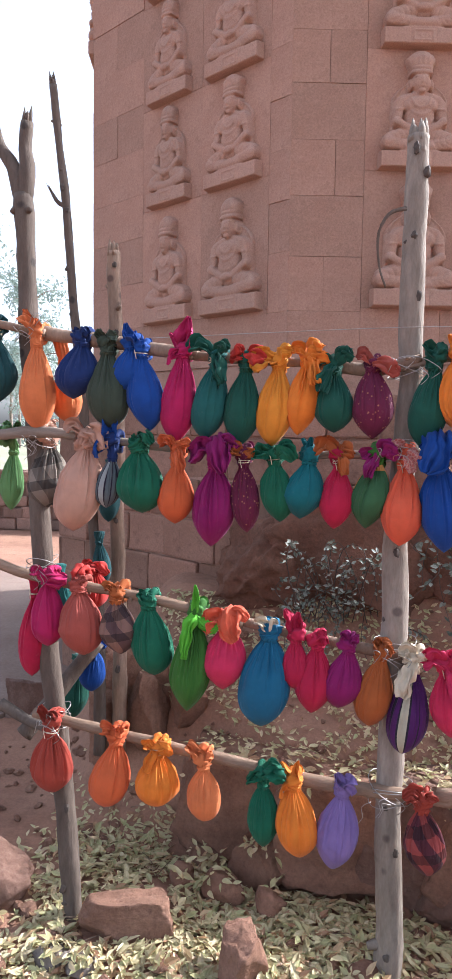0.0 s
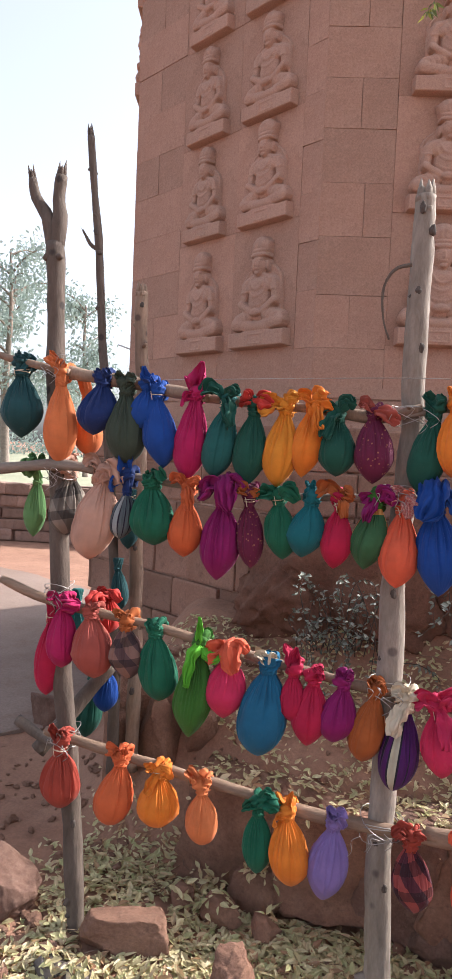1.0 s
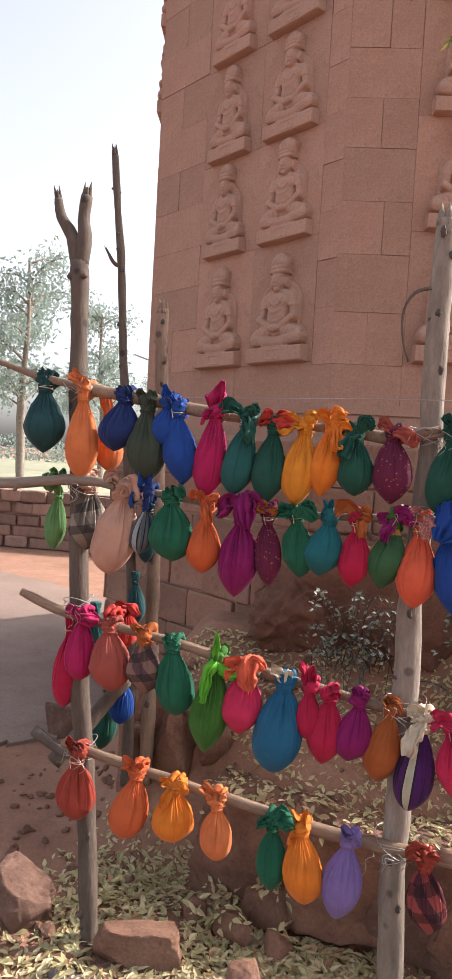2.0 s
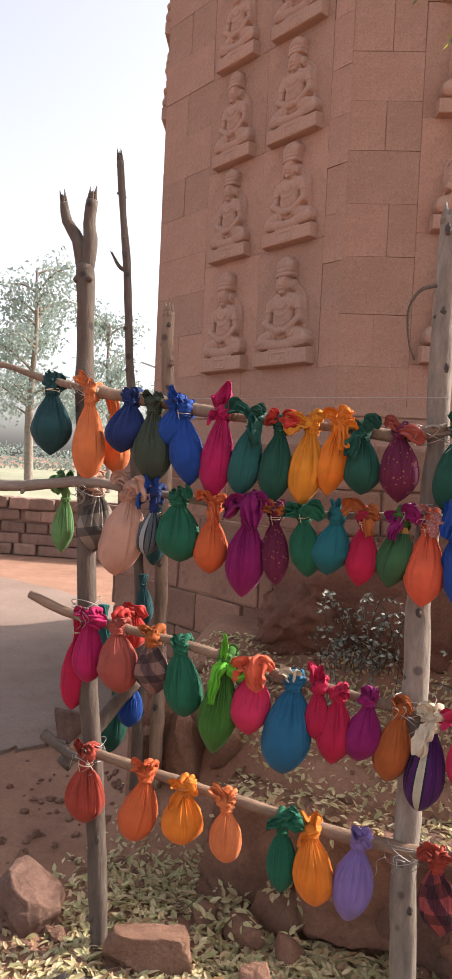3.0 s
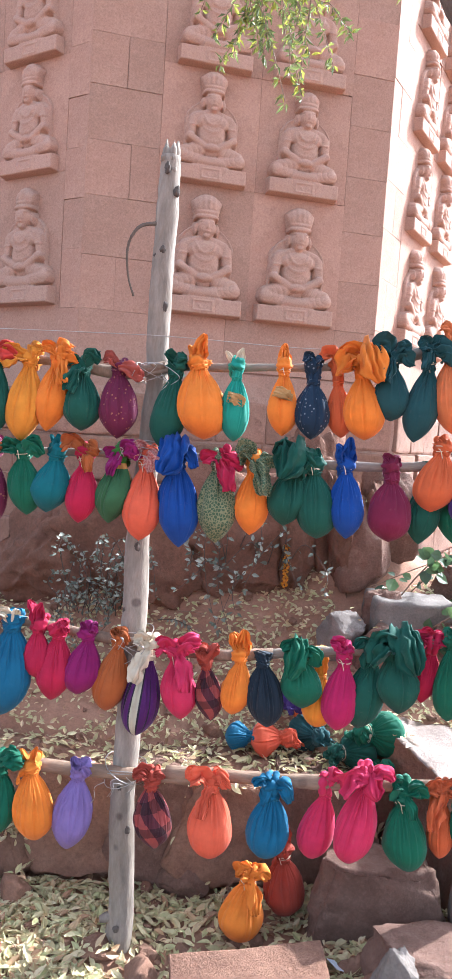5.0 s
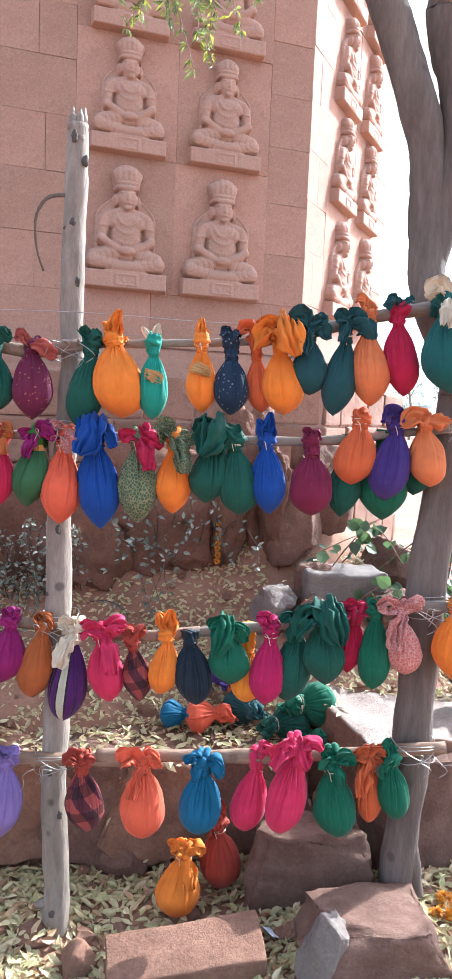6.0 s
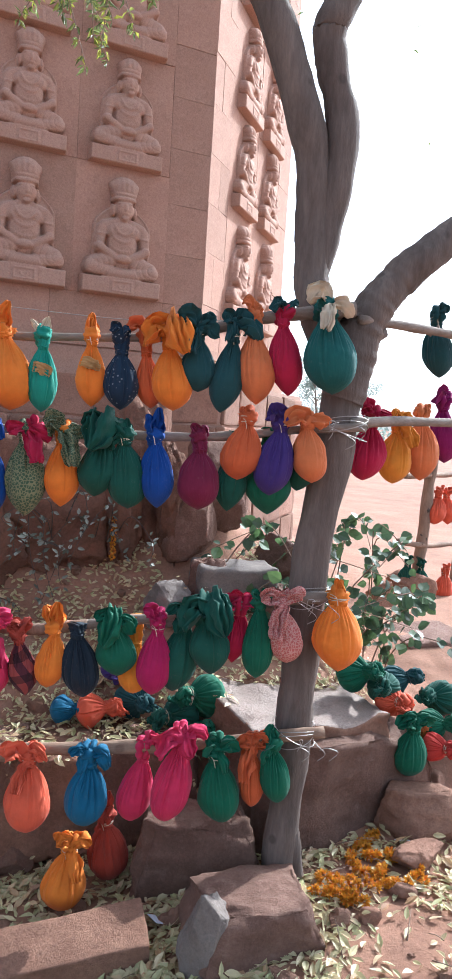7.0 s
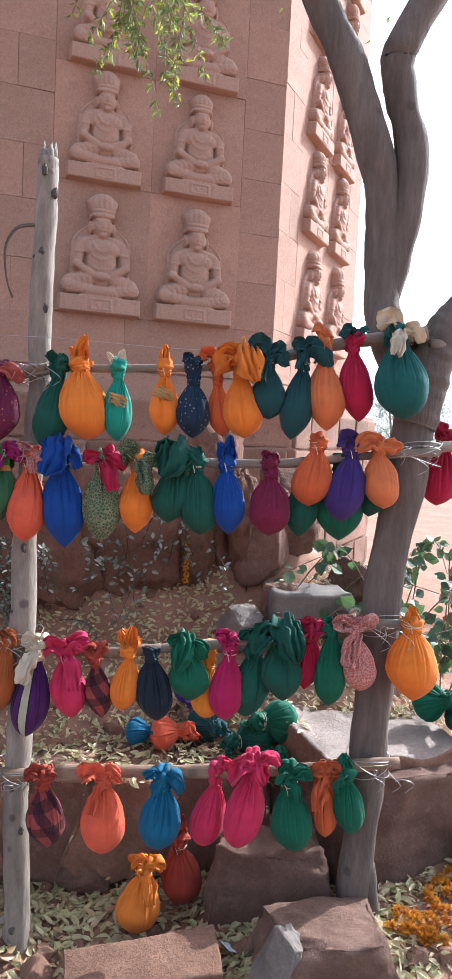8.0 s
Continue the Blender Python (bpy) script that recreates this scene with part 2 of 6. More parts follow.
PATTERNED = {
    "maroon_dot": ((0.13, 0.015, 0.05), (0.5, 0.25, 0.12), "dot", "maroon printed"), "navy_fringe": ((0.012, 0.03, 0.06), (0.35, 0.38, 0.4), "dot", "dark navy fringed"),
    "greyplaid": ((0.25, 0.21, 0.17), (0.13, 0.11, 0.09), "plaid", "grey checked"), "greystripe": ((0.10, 0.12, 0.13), (0.3, 0.32, 0.32), "stripe", "grey striped"),
    "olive_gold": ((0.04, 0.12, 0.05), (0.55, 0.27, 0.08), "hem", "olive green gold-edged"), "green_print": ((0.055, 0.10, 0.055), (0.24, 0.24, 0.13), "print", "green printed"),
    "brownplaid": ((0.24, 0.13, 0.10), (0.11, 0.06, 0.06), "plaid", "brown checked"), "violet_stripe": ((0.07, 0.012, 0.10), (0.45, 0.42, 0.32), "stripe", "violet and cream striped"),
    "redplaid": ((0.30, 0.06, 0.055), (0.085, 0.02, 0.03), "plaid", "red and black checked"), "pink_print": ((0.46, 0.13, 0.115), (0.58, 0.33, 0.28), "print", "pink printed"),
}
CLOTH = {k: (cloth("cloth_" + k, c), words) for k, (c, words) in DYES.items()}
CLOTH.update({k: (cloth("cloth_" + k, c, s, p), words) for k, (c, s, p, words) in PATTERNED.items()})


# ---- building helpers ----
from mathutils.bvhtree import BVHTree


def smooth01(a, b, v):
    t = min(1.0, max(0.0, (v - a) / (b - a)))
    return t * t * (3 - 2 * t)


def link_mesh(name, me, material, parent=None, label=""):
    ob = new(name, me)
    if material and not me.materials:
        me.materials.append(material)
    if parent:
        ob.parent = parent
    if label:
        ob["label"] = label
    return ob


def part(name, bm, material, parent=None, label="", shade=True):
    me = bpy.data.meshes.new(name)
    bm.normal_update()
    bm.to_mesh(me)
    bm.free()
    if shade:
        me.polygons.foreach_set("use_smooth", [True] * len(me.polygons))
    return link_mesh(name, me, material, parent, label)


def raw(name, verts, faces, material, parent=None, label="", shade=True):
    me = bpy.data.meshes.new(name)
    me.from_pydata(verts, [], faces)
    if shade:
        me.polygons.foreach_set("use_smooth", [True] * len(me.polygons))
    me.update()
    return link_mesh(name, me, material, parent, label)


def thing(name, at, label, category, group="", kind=""):
    ob = new(name)
    ob.empty_display_size = 0.05
    ob.matrix_world = at if isinstance(at, Matrix) else Matrix.Translation(at)
    return tagged(ob, label, category, group, kind)


def spline(pts, n):
    """A smooth line through pts, n points."""
    pts = [Vector(p) for p in pts]
    out = []
    k = len(pts) - 1
    for i in range(n):
        s = i / (n - 1) * k
        j = min(int(s), k - 1)
        f = s - j
        p0, p1, p2, p3 = pts[max(j - 1, 0)], pts[j], pts[j + 1], pts[min(j + 2, k)]
        out.append(0.5 * (2 * p1 + (p2 - p0) * f + (2 * p0 - 5 * p1 + 4 * p2 - p3) * f * f + (3 * p1 - p0 - 3 * p2 + p3) * f ** 3))
    return out


def tube(bm, pts, radii, sides=10, rough=0.0, seed=0, caps=True):
    """A knobbly tapered tube along pts (already dense)."""
    rings = []
    up = Vector((0.3, 0.2, 1)).normalized()
    for i, p in enumerate(pts):
        d = (pts[min(i + 1, len(pts) - 1)] - pts[max(i - 1, 0)]).normalized()
        a = d.cross(up)
        if a.length < 0.1:
            a = d.cross(Vector((1, 0.2, 0)))
        a.normalize()
        b = d.cross(a)
        t = i / (len(pts) - 1)
        r = radii[0] + (radii[-1] - radii[0]) * t if len(radii) == 2 else radii[i]
        ring = []
        for s in range(sides):
            an = 2 * math.pi * s / sides
            o = a * math.cos(an) + b * math.sin(an)
            q = p + o * r
            k = 1 + rough * (noise.noise(q * 9 + Vector((seed, 0, 0))) * 1.2 + noise.noise(q * 40 + Vector((0, seed, 0))) * 0.5)
            ring.append(bm.verts.new(p + o * r * k))
        rings.append(ring)
    for r1, r2 in zip(rings, rings[1:]):
        for s in range(sides):
            bm.faces.new((r1[s], r1[(s + 1) % sides], r2[(s + 1) % sides], r2[s]))
    if caps:
        bm.faces.new(rings[0][::-1])
        bm.faces.new(rings[-1])
    return bm


def stick_mesh(pts, r0, r1, rough=0.18, seed=0, per=0.05, sides=12, jag=False):
    length = sum((Vector(b) - Vector(a)).length for a, b in zip(pts, pts[1:]))
    n = max(6, int(length / per))
    line = spline(pts, n)
    for i, p in enumerate(line):
        w = noise.noise_vector(p * 3.0 + Vector((seed * 3.1, 0, 0)))
        line[i] = p + w * r0 * 0.35
    radii = []
    for i in range(n):
        t = i / (n - 1)
        r = r0 + (r1 - r0) * t
        r *= 1 + 0.10 * noise.noise(Vector((t * length * 7, seed, 0)))
        radii.append(r)
    bm = bmesh.new()
    tube(bm, line, radii, sides, rough, seed)
    rng = random.Random(seed)
    # broken twig stubs
    for _ in range(min(5, int(length * 3)) if r0 < 0.05 else 1):
        i = rng.randrange(1, n - 1)
        d = Vector((rng.uniform(-1, 1), rng.uniform(-1, 0.4), rng.uniform(-1, 1))).normalized()
        st = [line[i] + d * radii[i] * 0.5, line[i] + d * radii[i] * 1.15, line[i] + d * radii[i] * (1.3 + rng.random() * 0.5)]
        tube(bm, st, [radii[i] * 0.45, radii[i] * 0.38, radii[i] * 0.25], 6, 0.2, seed)
    if jag:
        end = line[-1]
        d = (line[-1] - line[-2]).normalized()
        for k in range(5):
            an = k * 1.3
            o = Vector((math.cos(an), math.sin(an), 0)) * r1 * 0.55
            tube(bm, [end + o - d * 0.02, end + o + d * 0.02, end + o * 1.1 + d * (0.03 + 0.03 * rng.random())], [r1 * 0.5, r1 * 0.35, r1 * 0.05], 5, 0.3, seed + k)
    return bm


def rock_mesh(size, seed, cuts=11, rough=0.09, detail=5, blocky=False):
    """A broken stone: a ball cut by planes, its edges chipped and its faces pitted."""
    rng = random.Random(seed)
    bm = bmesh.new()
    bmesh.ops.create_icosphere(bm, subdivisions=detail if max(size) > 0.15 else 3, radius=1.0)
    planes = []
    for _ in range(cuts):
        n = Vector((rng.gauss(0, 1), rng.gauss(0, 1), rng.gauss(0, 0.8))).normalized()
        planes.append((n, rng.uniform(0.5, 0.78)))
    planes += [(Vector((0, 0, 1)), rng.uniform(0.6, 0.8)), (Vector((0, 0, -1)), 0.7)]
    if blocky:
        # upright broken faces and a nearly level top
        jit = lambda: rng.uniform(-0.16, 0.16)
        planes = [(Vector(n).normalized(), d) for n, d in (((jit(), -1, 0.05), 0.52), ((jit(), 1, 0.1), 0.55), ((-1, jit(), 0.12), 0.60), ((1, jit(), 0.2), 0.60), ((jit(), jit(), 1), 0.52), ((0, 0, -1), 0.7),
                  ((-0.8, -0.7, 0.3 + jit()), 0.72), ((0.8, -0.6, 0.5 + jit()), 0.74), ((jit() * 3, -0.7, 0.8), 0.68))]
    off = Vector((seed * 1.7, seed * 0.3, 0))
    for v in bm.verts:
        for n, d in planes:
            # each break face undulates, so that its border runs unevenly
            e = v.co.dot(n) - d - 0.05 * noise.noise(v.co * 2.3 + n * 7 + off) - 0.022 * noise.noise(v.co * 7 + n * 3 + off)
            if e > 0:
                v.co -= n * e * 0.96
        k = noise.noise(v.co * 1.6 + off) * rough + noise.noise(v.co * 5 + off) * rough * 0.55 + noise.noise(v.co * 13 + off) * rough * 0.32 + noise.noise(v.co * 30 + off) * rough * 0.10
        k += 0.05 * rough / 0.09 * (abs(noise.noise(Vector((v.co.x * 1.2, v.co.y * 1.2, v.co.z * 6)) + off)) - 0.2)
        v.co *= 1 + k
        q = (1.2, 1.08, 1.2) if blocky else (1.6, 1.6, 1.4)
        v.co = Vector((v.co.x * size[0] / q[0], v.co.y * size[1] / q[1], v.co.z * size[2] / q[2]))
    return bm


def block_mesh(w, d, h, bev=0.012, rough=0.006, seed=0, cuts=3):
    """A hewn block with worn edges: front faces -y, base at z 0."""
    bm = bmesh.new()
    bmesh.ops.create_cube(bm, size=1.0)
    for v in bm.verts:
        v.co = Vector((v.co.x * w, v.co.y * d, (v.co.z + 0.5) * h))
    bmesh.ops.bevel(bm, geom=list(bm.edges), offset=bev, segments=2, profile=0.6, affect="EDGES")
    if cuts:
        bmesh.ops.subdivide_edges(bm, edges=[e for e in bm.edges if e.calc_length() > 0.08], cuts=cuts, use_grid_fill=True)
    off = Vector((seed * 2.3, 0, seed))
    for v in bm.verts:
        v.co += noise.noise_vector(v.co * 7 + off) * rough + noise.noise_vector(v.co * 24 + off) * rough * 0.35 + noise.noise_vector(v.co * 70 + off) * rough * 0.12
    return bm


def leaf_arrays(rng, places, dirs, ups, sizes, width=0.36, fold=0.25, oval=False):
    """Folded leaves, narrow or oval, as plain arrays."""
    shape = ((0.0, 0.0), (0.14, 0.6), (0.36, 1.0), (0.66, 0.78), (1.0, 0.0), (0.66, -0.78), (0.36, -1.0), (0.14, -0.6)) if oval else ((0.0, 0.0), (0.4, 1.0), (1.0, 0.0), (0.4, -1.0))
    n = len(shape)
    verts, faces = [], []
    for p, d, u, s in zip(places, dirs, ups, sizes):
        d = d.normalized()
        side = d.cross(u)
        if side.length < 1e-3:
            side = d.cross(Vector((1, 0.3, 0.2)))
        side.normalize()
        up = side.cross(d)
        i = len(verts)
        bend = rng.uniform(-0.25, 0.25)
        for along, across in shape:
            verts.append(p + d * s * along + side * s * width * 0.5 * across + up * s * (fold * 0.5 * abs(across) + bend * along * along))
        verts.append(p + d * s * 0.45 + up * s * bend * 0.2)
        faces += [(i + k, i + (k + 1) % n, i + n) for k in range(n)]
    return verts, faces


def lump(bm, at, size, seed, folds=7):
    """A knotted wad of cloth: turns of twisted cloth pressed together."""
    rng = random.Random(seed)
    nu, nv = 28, 15
    ph, tilt = rng.random() * 6, rng.uniform(-1.2, 1.2)
    rows = []
    for j in range(nv):
        la = math.pi * j / (nv - 1) - math.pi / 2
        row = []
        for i in range(nu):
            lo = 2 * math.pi * i / nu
            d = Vector((math.cos(la) * math.cos(lo), math.cos(la) * math.sin(lo), math.sin(la)))
            strand = d.z * math.cos(tilt) + d.x * math.sin(tilt)
            k = 1 + 0.13 * math.sin(strand * folds + ph) * math.cos(la) + 0.30 * noise.noise(d * 1.7 + Vector((seed, 0, 0))) + 0.16 * (abs(noise.noise(d * 4.5 + Vector((0, seed, 0)))) - 0.2)
            row.append(bm.verts.new((at[0] + size[0] * k * d.x, at[1] + size[1] * k * d.y, at[2] + size[2] * k * d.z)))
        rows.append(row)
    for j in range(nv - 1):
        for i in range(nu):
            bm.faces.new((rows[j][i], rows[j][(i + 1) % nu], rows[j + 1][(i + 1) % nu], rows[j + 1][i]))


# ---- ground ----
def ground_z(x, y):
    fore = 0.17 * smooth01(1.1, 2.3, x) * (1 - smooth01(3.2, 6.0, x) * 0.4)
    left = -0.55 + 0.25 * smooth01(2.6, 4.5, y) * -1.6
    m = smooth01(left, left + 0.75, x) * (1 - smooth01(2.35, 3.0, x) * 0.62)
    step = 0.28 * (1 - smooth01(0.1, 0.65, x))
    rise = 0.40 * smooth01(2.72 + step * 0.4, 2.95 + step, y) + 0.5 * max(0.0, min(y, 3.8) - 2.85)
    mound = 0.26 * smooth01(3.4, 3.75, y) * smooth01(0.2, 0.8, x) * (1 - smooth01(1.9, 2.4, x))
    z = fore + m * (rise + mound)
    near = 1 - smooth01(5.0, 14.0, math.hypot(x - 1, y - 2.5))
    z += near * (0.022 * noise.noise(Vector((x * 2.2, y * 2.2, 0))) + 0.012 * noise.noise(Vector((x * 8, y * 8, 3))) + 0.005 * noise.noise(Vector((x * 26, y * 26, 7))))
    return z


def build_ground():
    def axis(lo, hi, step, far):
        inner = list(np.arange(lo, hi + step / 2, step))
        out, g = [], step
        v = hi
        while v < far:
            g *= 1.22
            v += g
            out.append(v)
        neg, g, v = [], step, lo
        while v > -far:
            g *= 1.22
            v -= g
            neg.append(v)
        return neg[::-1] + inner + out
    xs, ys = axis(-1.3, 3.6, 0.03, 600), axis(1.2, 4.2, 0.03, 600)
    verts = [(x, y, ground_z(x, y)) for y in ys for x in xs]
    n = len(xs)
    faces = [(j * n + i, j * n + i + 1, (j + 1) * n + i + 1, (j + 1) * n + i) for j in range(len(ys) - 1) for i in range(n - 1)]
    g = raw("ground", verts, faces, EARTH)
    tagged(g, "reddish bare earth ground sloping up to the tower", "ground", kind="structure")


build_ground()


def fence_y(x, z):
    return 2.345 - (0.10 * (x - 1.03) if x > 1.03 else 0) + 0.045 * (z - 1)


# ---- tower ----
CORNER = Vector((0.396, 4.048))
SIDE, TURN0 = 1.725, radians(15)
PLINTH_TOP, TOWER_TOP, COURSE = 2.05, 6.6, 0.284


def corner(k, out=0.0):
    """Corner k of the octagon, k = 0 at the left end of the face that looks to the fence; out: metres outwards."""
    centre = CORNER + Vector((math.cos(TURN0), math.sin(TURN0))) * SIDE / 2 + Vector((-math.sin(TURN0), math.cos(TURN0))) * SIDE * 1.2071
    r = SIDE / 2 / math.sin(math.pi / 8) + out / math.cos(math.pi / 8)
    a = TURN0 - math.pi / 2 - math.pi / 8 + k * math.pi / 4
    return centre + Vector((math.cos(a), math.sin(a))) * r


def face_matrix(k, u, z, out=0.0):
    """On face k, u metres from its left end, at height z, x along the face, -y outwards."""
    a = TURN0 + k * math.pi / 4
    c = corner(k)
    p = c + Vector((math.cos(a), math.sin(a))) * u + Vector((math.sin(a), -math.cos(a))) * out
    return Matrix.Translation((p.x, p.y, z)) @ Matrix.Rotation(a, 4, "Z")


def prism(bm, out, z0, z1):
    lo = [bm.verts.new((*corner(k, out), z0)) for k in range(8)]
    hi = [bm.verts.new((*corner(k, out), z1)) for k in range(8)]
    for k in range(8):
        bm.faces.new((lo[k], lo[(k + 1) % 8], hi[(k + 1) % 8], hi[k]))
    bm.faces.new(hi)
    bm.faces.new(lo[::-1])


tower = thing("stone_tower", (*corner(0), 0), "red sandstone octagonal tower with rows of carved seated figures", "tower", kind="structure")
bm = bmesh.new()
prism(bm, -0.009, 0.0, TOWER_TOP)
prism(bm, 0.203, 0.0, PLINTH_TOP - 0.15)
core = part("core", bm, MORTAR, None, shade=False)
core.parent = tower
core.matrix_parent_inverse = tower.matrix_world.inverted()
bm = bmesh.new()
prism(bm, 0.035, PLINTH_TOP - 0.02, PLINTH_TOP + 0.05)
prism(bm, 0.06, PLINTH_TOP - 0.16, PLINTH_TOP - 0.02)
bmesh.ops.bevel(bm, geom=list(bm.edges), offset=0.012, segments=2, affect="EDGES")
mould = part("moulding", bm, SANDSTONE, None, shade=False)
mould.parent = tower
mould.matrix_parent_inverse = tower.matrix_world.inverted()


# ---- carved figures ----
def relief_heights(u, v, kind):
    """Depth of the carving over the wall at (u, v): soft union of rounded forms."""
    def cap(x0, y0, x1, y1, r0, r1, z):
        dx, dy = x1 - x0, y1 - y0
        t = np.clip(((u - x0) * dx + (v - y0) * dy) / (dx * dx + dy * dy + 1e-9), 0, 1)
        r = r0 + (r1 - r0) * t
        d2 = (u - x0 - dx * t) ** 2 + (v - y0 - dy * t) ** 2
        return np.where(d2 < r * r, z + np.sqrt(np.maximum(r * r - d2, 0)) * 0.8, 0)

    def ell(x, y, a, b, h, z):
        d = 1 - ((u - x) / a) ** 2 - ((v - y) / b) ** 2
        return np.where(d > 0, z + h * np.sqrt(np.maximum(d, 0)), 0)

    def box(x0, y0, x1, y1, z):
        return np.where((u > x0) & (u < x1) & (v > y0) & (v < y1), z, 0)

    hs = [np.zeros_like(u)]
    au = np.abs(u)
    # back plate with rounded shoulders
    plate = np.where((au < 0.150 - np.maximum(v - 0.36, 0) ** 2 * 7) & (v < 0.60) & (v > 0.20), 0.016, 0)
    rim = np.where((np.abs(au - (0.143 - np.maximum(v - 0.36, 0) ** 2 * 7)) < 0.007) & (v < 0.58) & (v > 0.20), 0.024, 0)
    hs += [plate, rim]
    for s in (-1, 1):
        # folded legs, arms, ears
        hs.append(cap(s * 0.160, 0.140, s * 0.02, 0.118, 0.040, 0.030, 0.050))
        hs.append(cap(s * 0.150, 0.160, s * 0.07, 0.185, 0.042, 0.044, 0.040))
        hs.append(cap(s * 0.108, 0.355, s * 0.122, 0.255, 0.027, 0.024, 0.040))
        hs.append(cap(s * 0.122, 0.25, s * 0.03, 0.195, 0.024, 0.018, 0.064))
        hs.append(ell(s * 0.056, 0.455, 0.013, 0.034, 0.014, 0.040))
        hs.append(cap(s * 0.030, 0.400, s * 0.095, 0.372, 0.020, 0.026, 0.040))
    hs.append(cap(-0.07, 0.118, 0.07, 0.118, 0.027, 0.027, 0.060))
    hs.append(ell(0, 0.195, 0.040, 0.022, 0.018, 0.075))
    hs.append(ell(0, 0.27, 0.078, 0.130, 0.045, 0.034))
    hs.append(ell(0, 0.345, 0.104, 0.056, 0.045, 0.034))
    hs.append(cap(0, 0.38, 0, 0.42, 0.027, 0.026, 0.040))
    # head and face
    hs.append(ell(0, 0.464, 0.051, 0.062, 0.062, 0.036))
    hs.append(cap(0, 0.482, 0, 0.456, 0.006, 0.010, 0.098))
    hs.append(ell(0, 0.436, 0.017, 0.006, 0.004, 0.094))
    hs.append(ell(0, 0.414, 0.020, 0.014, 0.010, 0.080))
    for s in (-1, 1):
        hs.append(ell(s * 0.021, 0.474, 0.012, 0.0065, 0.004, 0.0895))
        hs.append(cap(s * 0.008, 0.489, s * 0.036, 0.487, 0.004, 0.003, 0.090))
    # tall flaring crown
    w0 = 0.056 + (v - 0.51) * (0.26 if kind != 1 else 0.16)
    top = (0.640 if kind != 1 else 0.625) - au * au * (7.0 if kind != 1 else 9.0)
    dome = np.sqrt(np.maximum(1 - (u / np.maximum(w0, 1e-3)) ** 2, 0))
    crown = np.where((au < w0) & (v > 0.508) & (v < top), 0.034 + 0.052 * dome * np.sqrt(np.clip((top - v) / 0.045, 0, 1)), 0)
    hs.append(crown * (1 + 0.03 * np.sin(u * 230) * (v > 0.555) + 0.04 * np.sin(v * 260) * (v < 0.56)))
    hs.append(np.where((au < 0.060) & (v > 0.502) & (v < 0.524), 0.046 + 0.050 * np.sqrt(np.maximum(1 - (u / 0.062) ** 2, 0)), 0))
    h = hs[0]
    for g in hs[1:]:
        h = np.maximum(h, g)
    # necklaces, armlets and folds of cloth
    for r, lift in ((0.052, 0.007), (0.080, 0.006), (0.118, 0.005)):
        d = np.abs(np.sqrt(u ** 2 + ((v - 0.395) * 0.72) ** 2) - r)
        h = h + np.where((v < 0.39) & (d < 0.0055) & (au < 0.075) & (h > 0.045), lift * (0.7 + 0.3 * np.sin(np.arctan2(u, v - 0.395) * 60)), 0)
    for s in (-1, 1):
        h = h + np.where((np.abs(v - 0.318) < 0.007) & (np.abs(u - s * 0.114) < 0.03) & (h > 0.03), 0.006, 0)
        for k in range(3):
            h = h + np.where((np.abs(np.hypot(u - s * 0.165, (v - 0.15) * 1.2) - 0.035 - 0.03 * k) < 0.0028) & (v > 0.11) & (v < 0.2) & (h > 0.04), -0.004, 0)
    # pedestal with a panel
    ped = box(-0.21, 0.0, 0.21, 0.092, 0.075)
    panel = box(-0.055, 0.016, 0.055, 0.078, 0.006) - box(-0.045, 0.026, 0.045, 0.068, 0.006)
    glyph = np.where((np.abs(np.hypot(u, v - 0.05) - 0.016) < 0.004) & (v < 0.052), 0.004, 0)
    seams = -0.004 * ((np.abs(au - 0.068) < 0.002) & (v < 0.09))
    return np.maximum(h, ped + (panel + glyph + seams) * (ped > 0))


def relief_mesh(kind):
    nu, nv = 116, 168
    us, vs = np.linspace(-0.222, 0.222, nu), np.linspace(-0.012, 0.652, nv)
    U, V = np.meshgrid(us, vs)
    H = relief_heights(U, V, kind)
    # soften the carving as weathering does
    for _ in range(1):
        Q = np.pad(H, 1, mode="edge")
        H = (Q[1:-1, 1:-1] * 2 + Q[:-2, 1:-1] + Q[2:, 1:-1] + Q[1:-1, :-2] + Q[1:-1, 2:]) / 6
    keep = H > 0.0015
    verts = [(float(a), float(-h), float(b)) for a, h, b in zip(U.ravel(), np.where(keep, H * 0.80, -0.012).ravel(), V.ravel())]
    faces = [(j * nu + i, j * nu + i + 1, (j + 1) * nu + i + 1, (j + 1) * nu + i) for j in range(nv - 1) for i in range(nu - 1)
             if keep[j:j + 2, i:i + 2].any()]
    me = bpy.data.meshes.new("relief_statue")
    me.from_pydata(verts, [], faces)
    me.polygons.foreach_set("use_smooth", [True] * len(me.polygons))
    me.materials.append(CARVED)
    me.update()
    return me


RELIEFS = [relief_mesh(0), relief_mesh(1)]


def statue(face, u, z, kind, scale=1.0, wide=1.0):
    ob = new("relief_statue", RELIEFS[kind])
    ob.matrix_world = face_matrix(face, u, z, 0.002) @ Matrix.Diagonal((scale * wide, scale, scale, 1))
    tagged(ob, "carved sandstone seated figure with tall crown on tower wall", "statue", "carved figures on the tower")


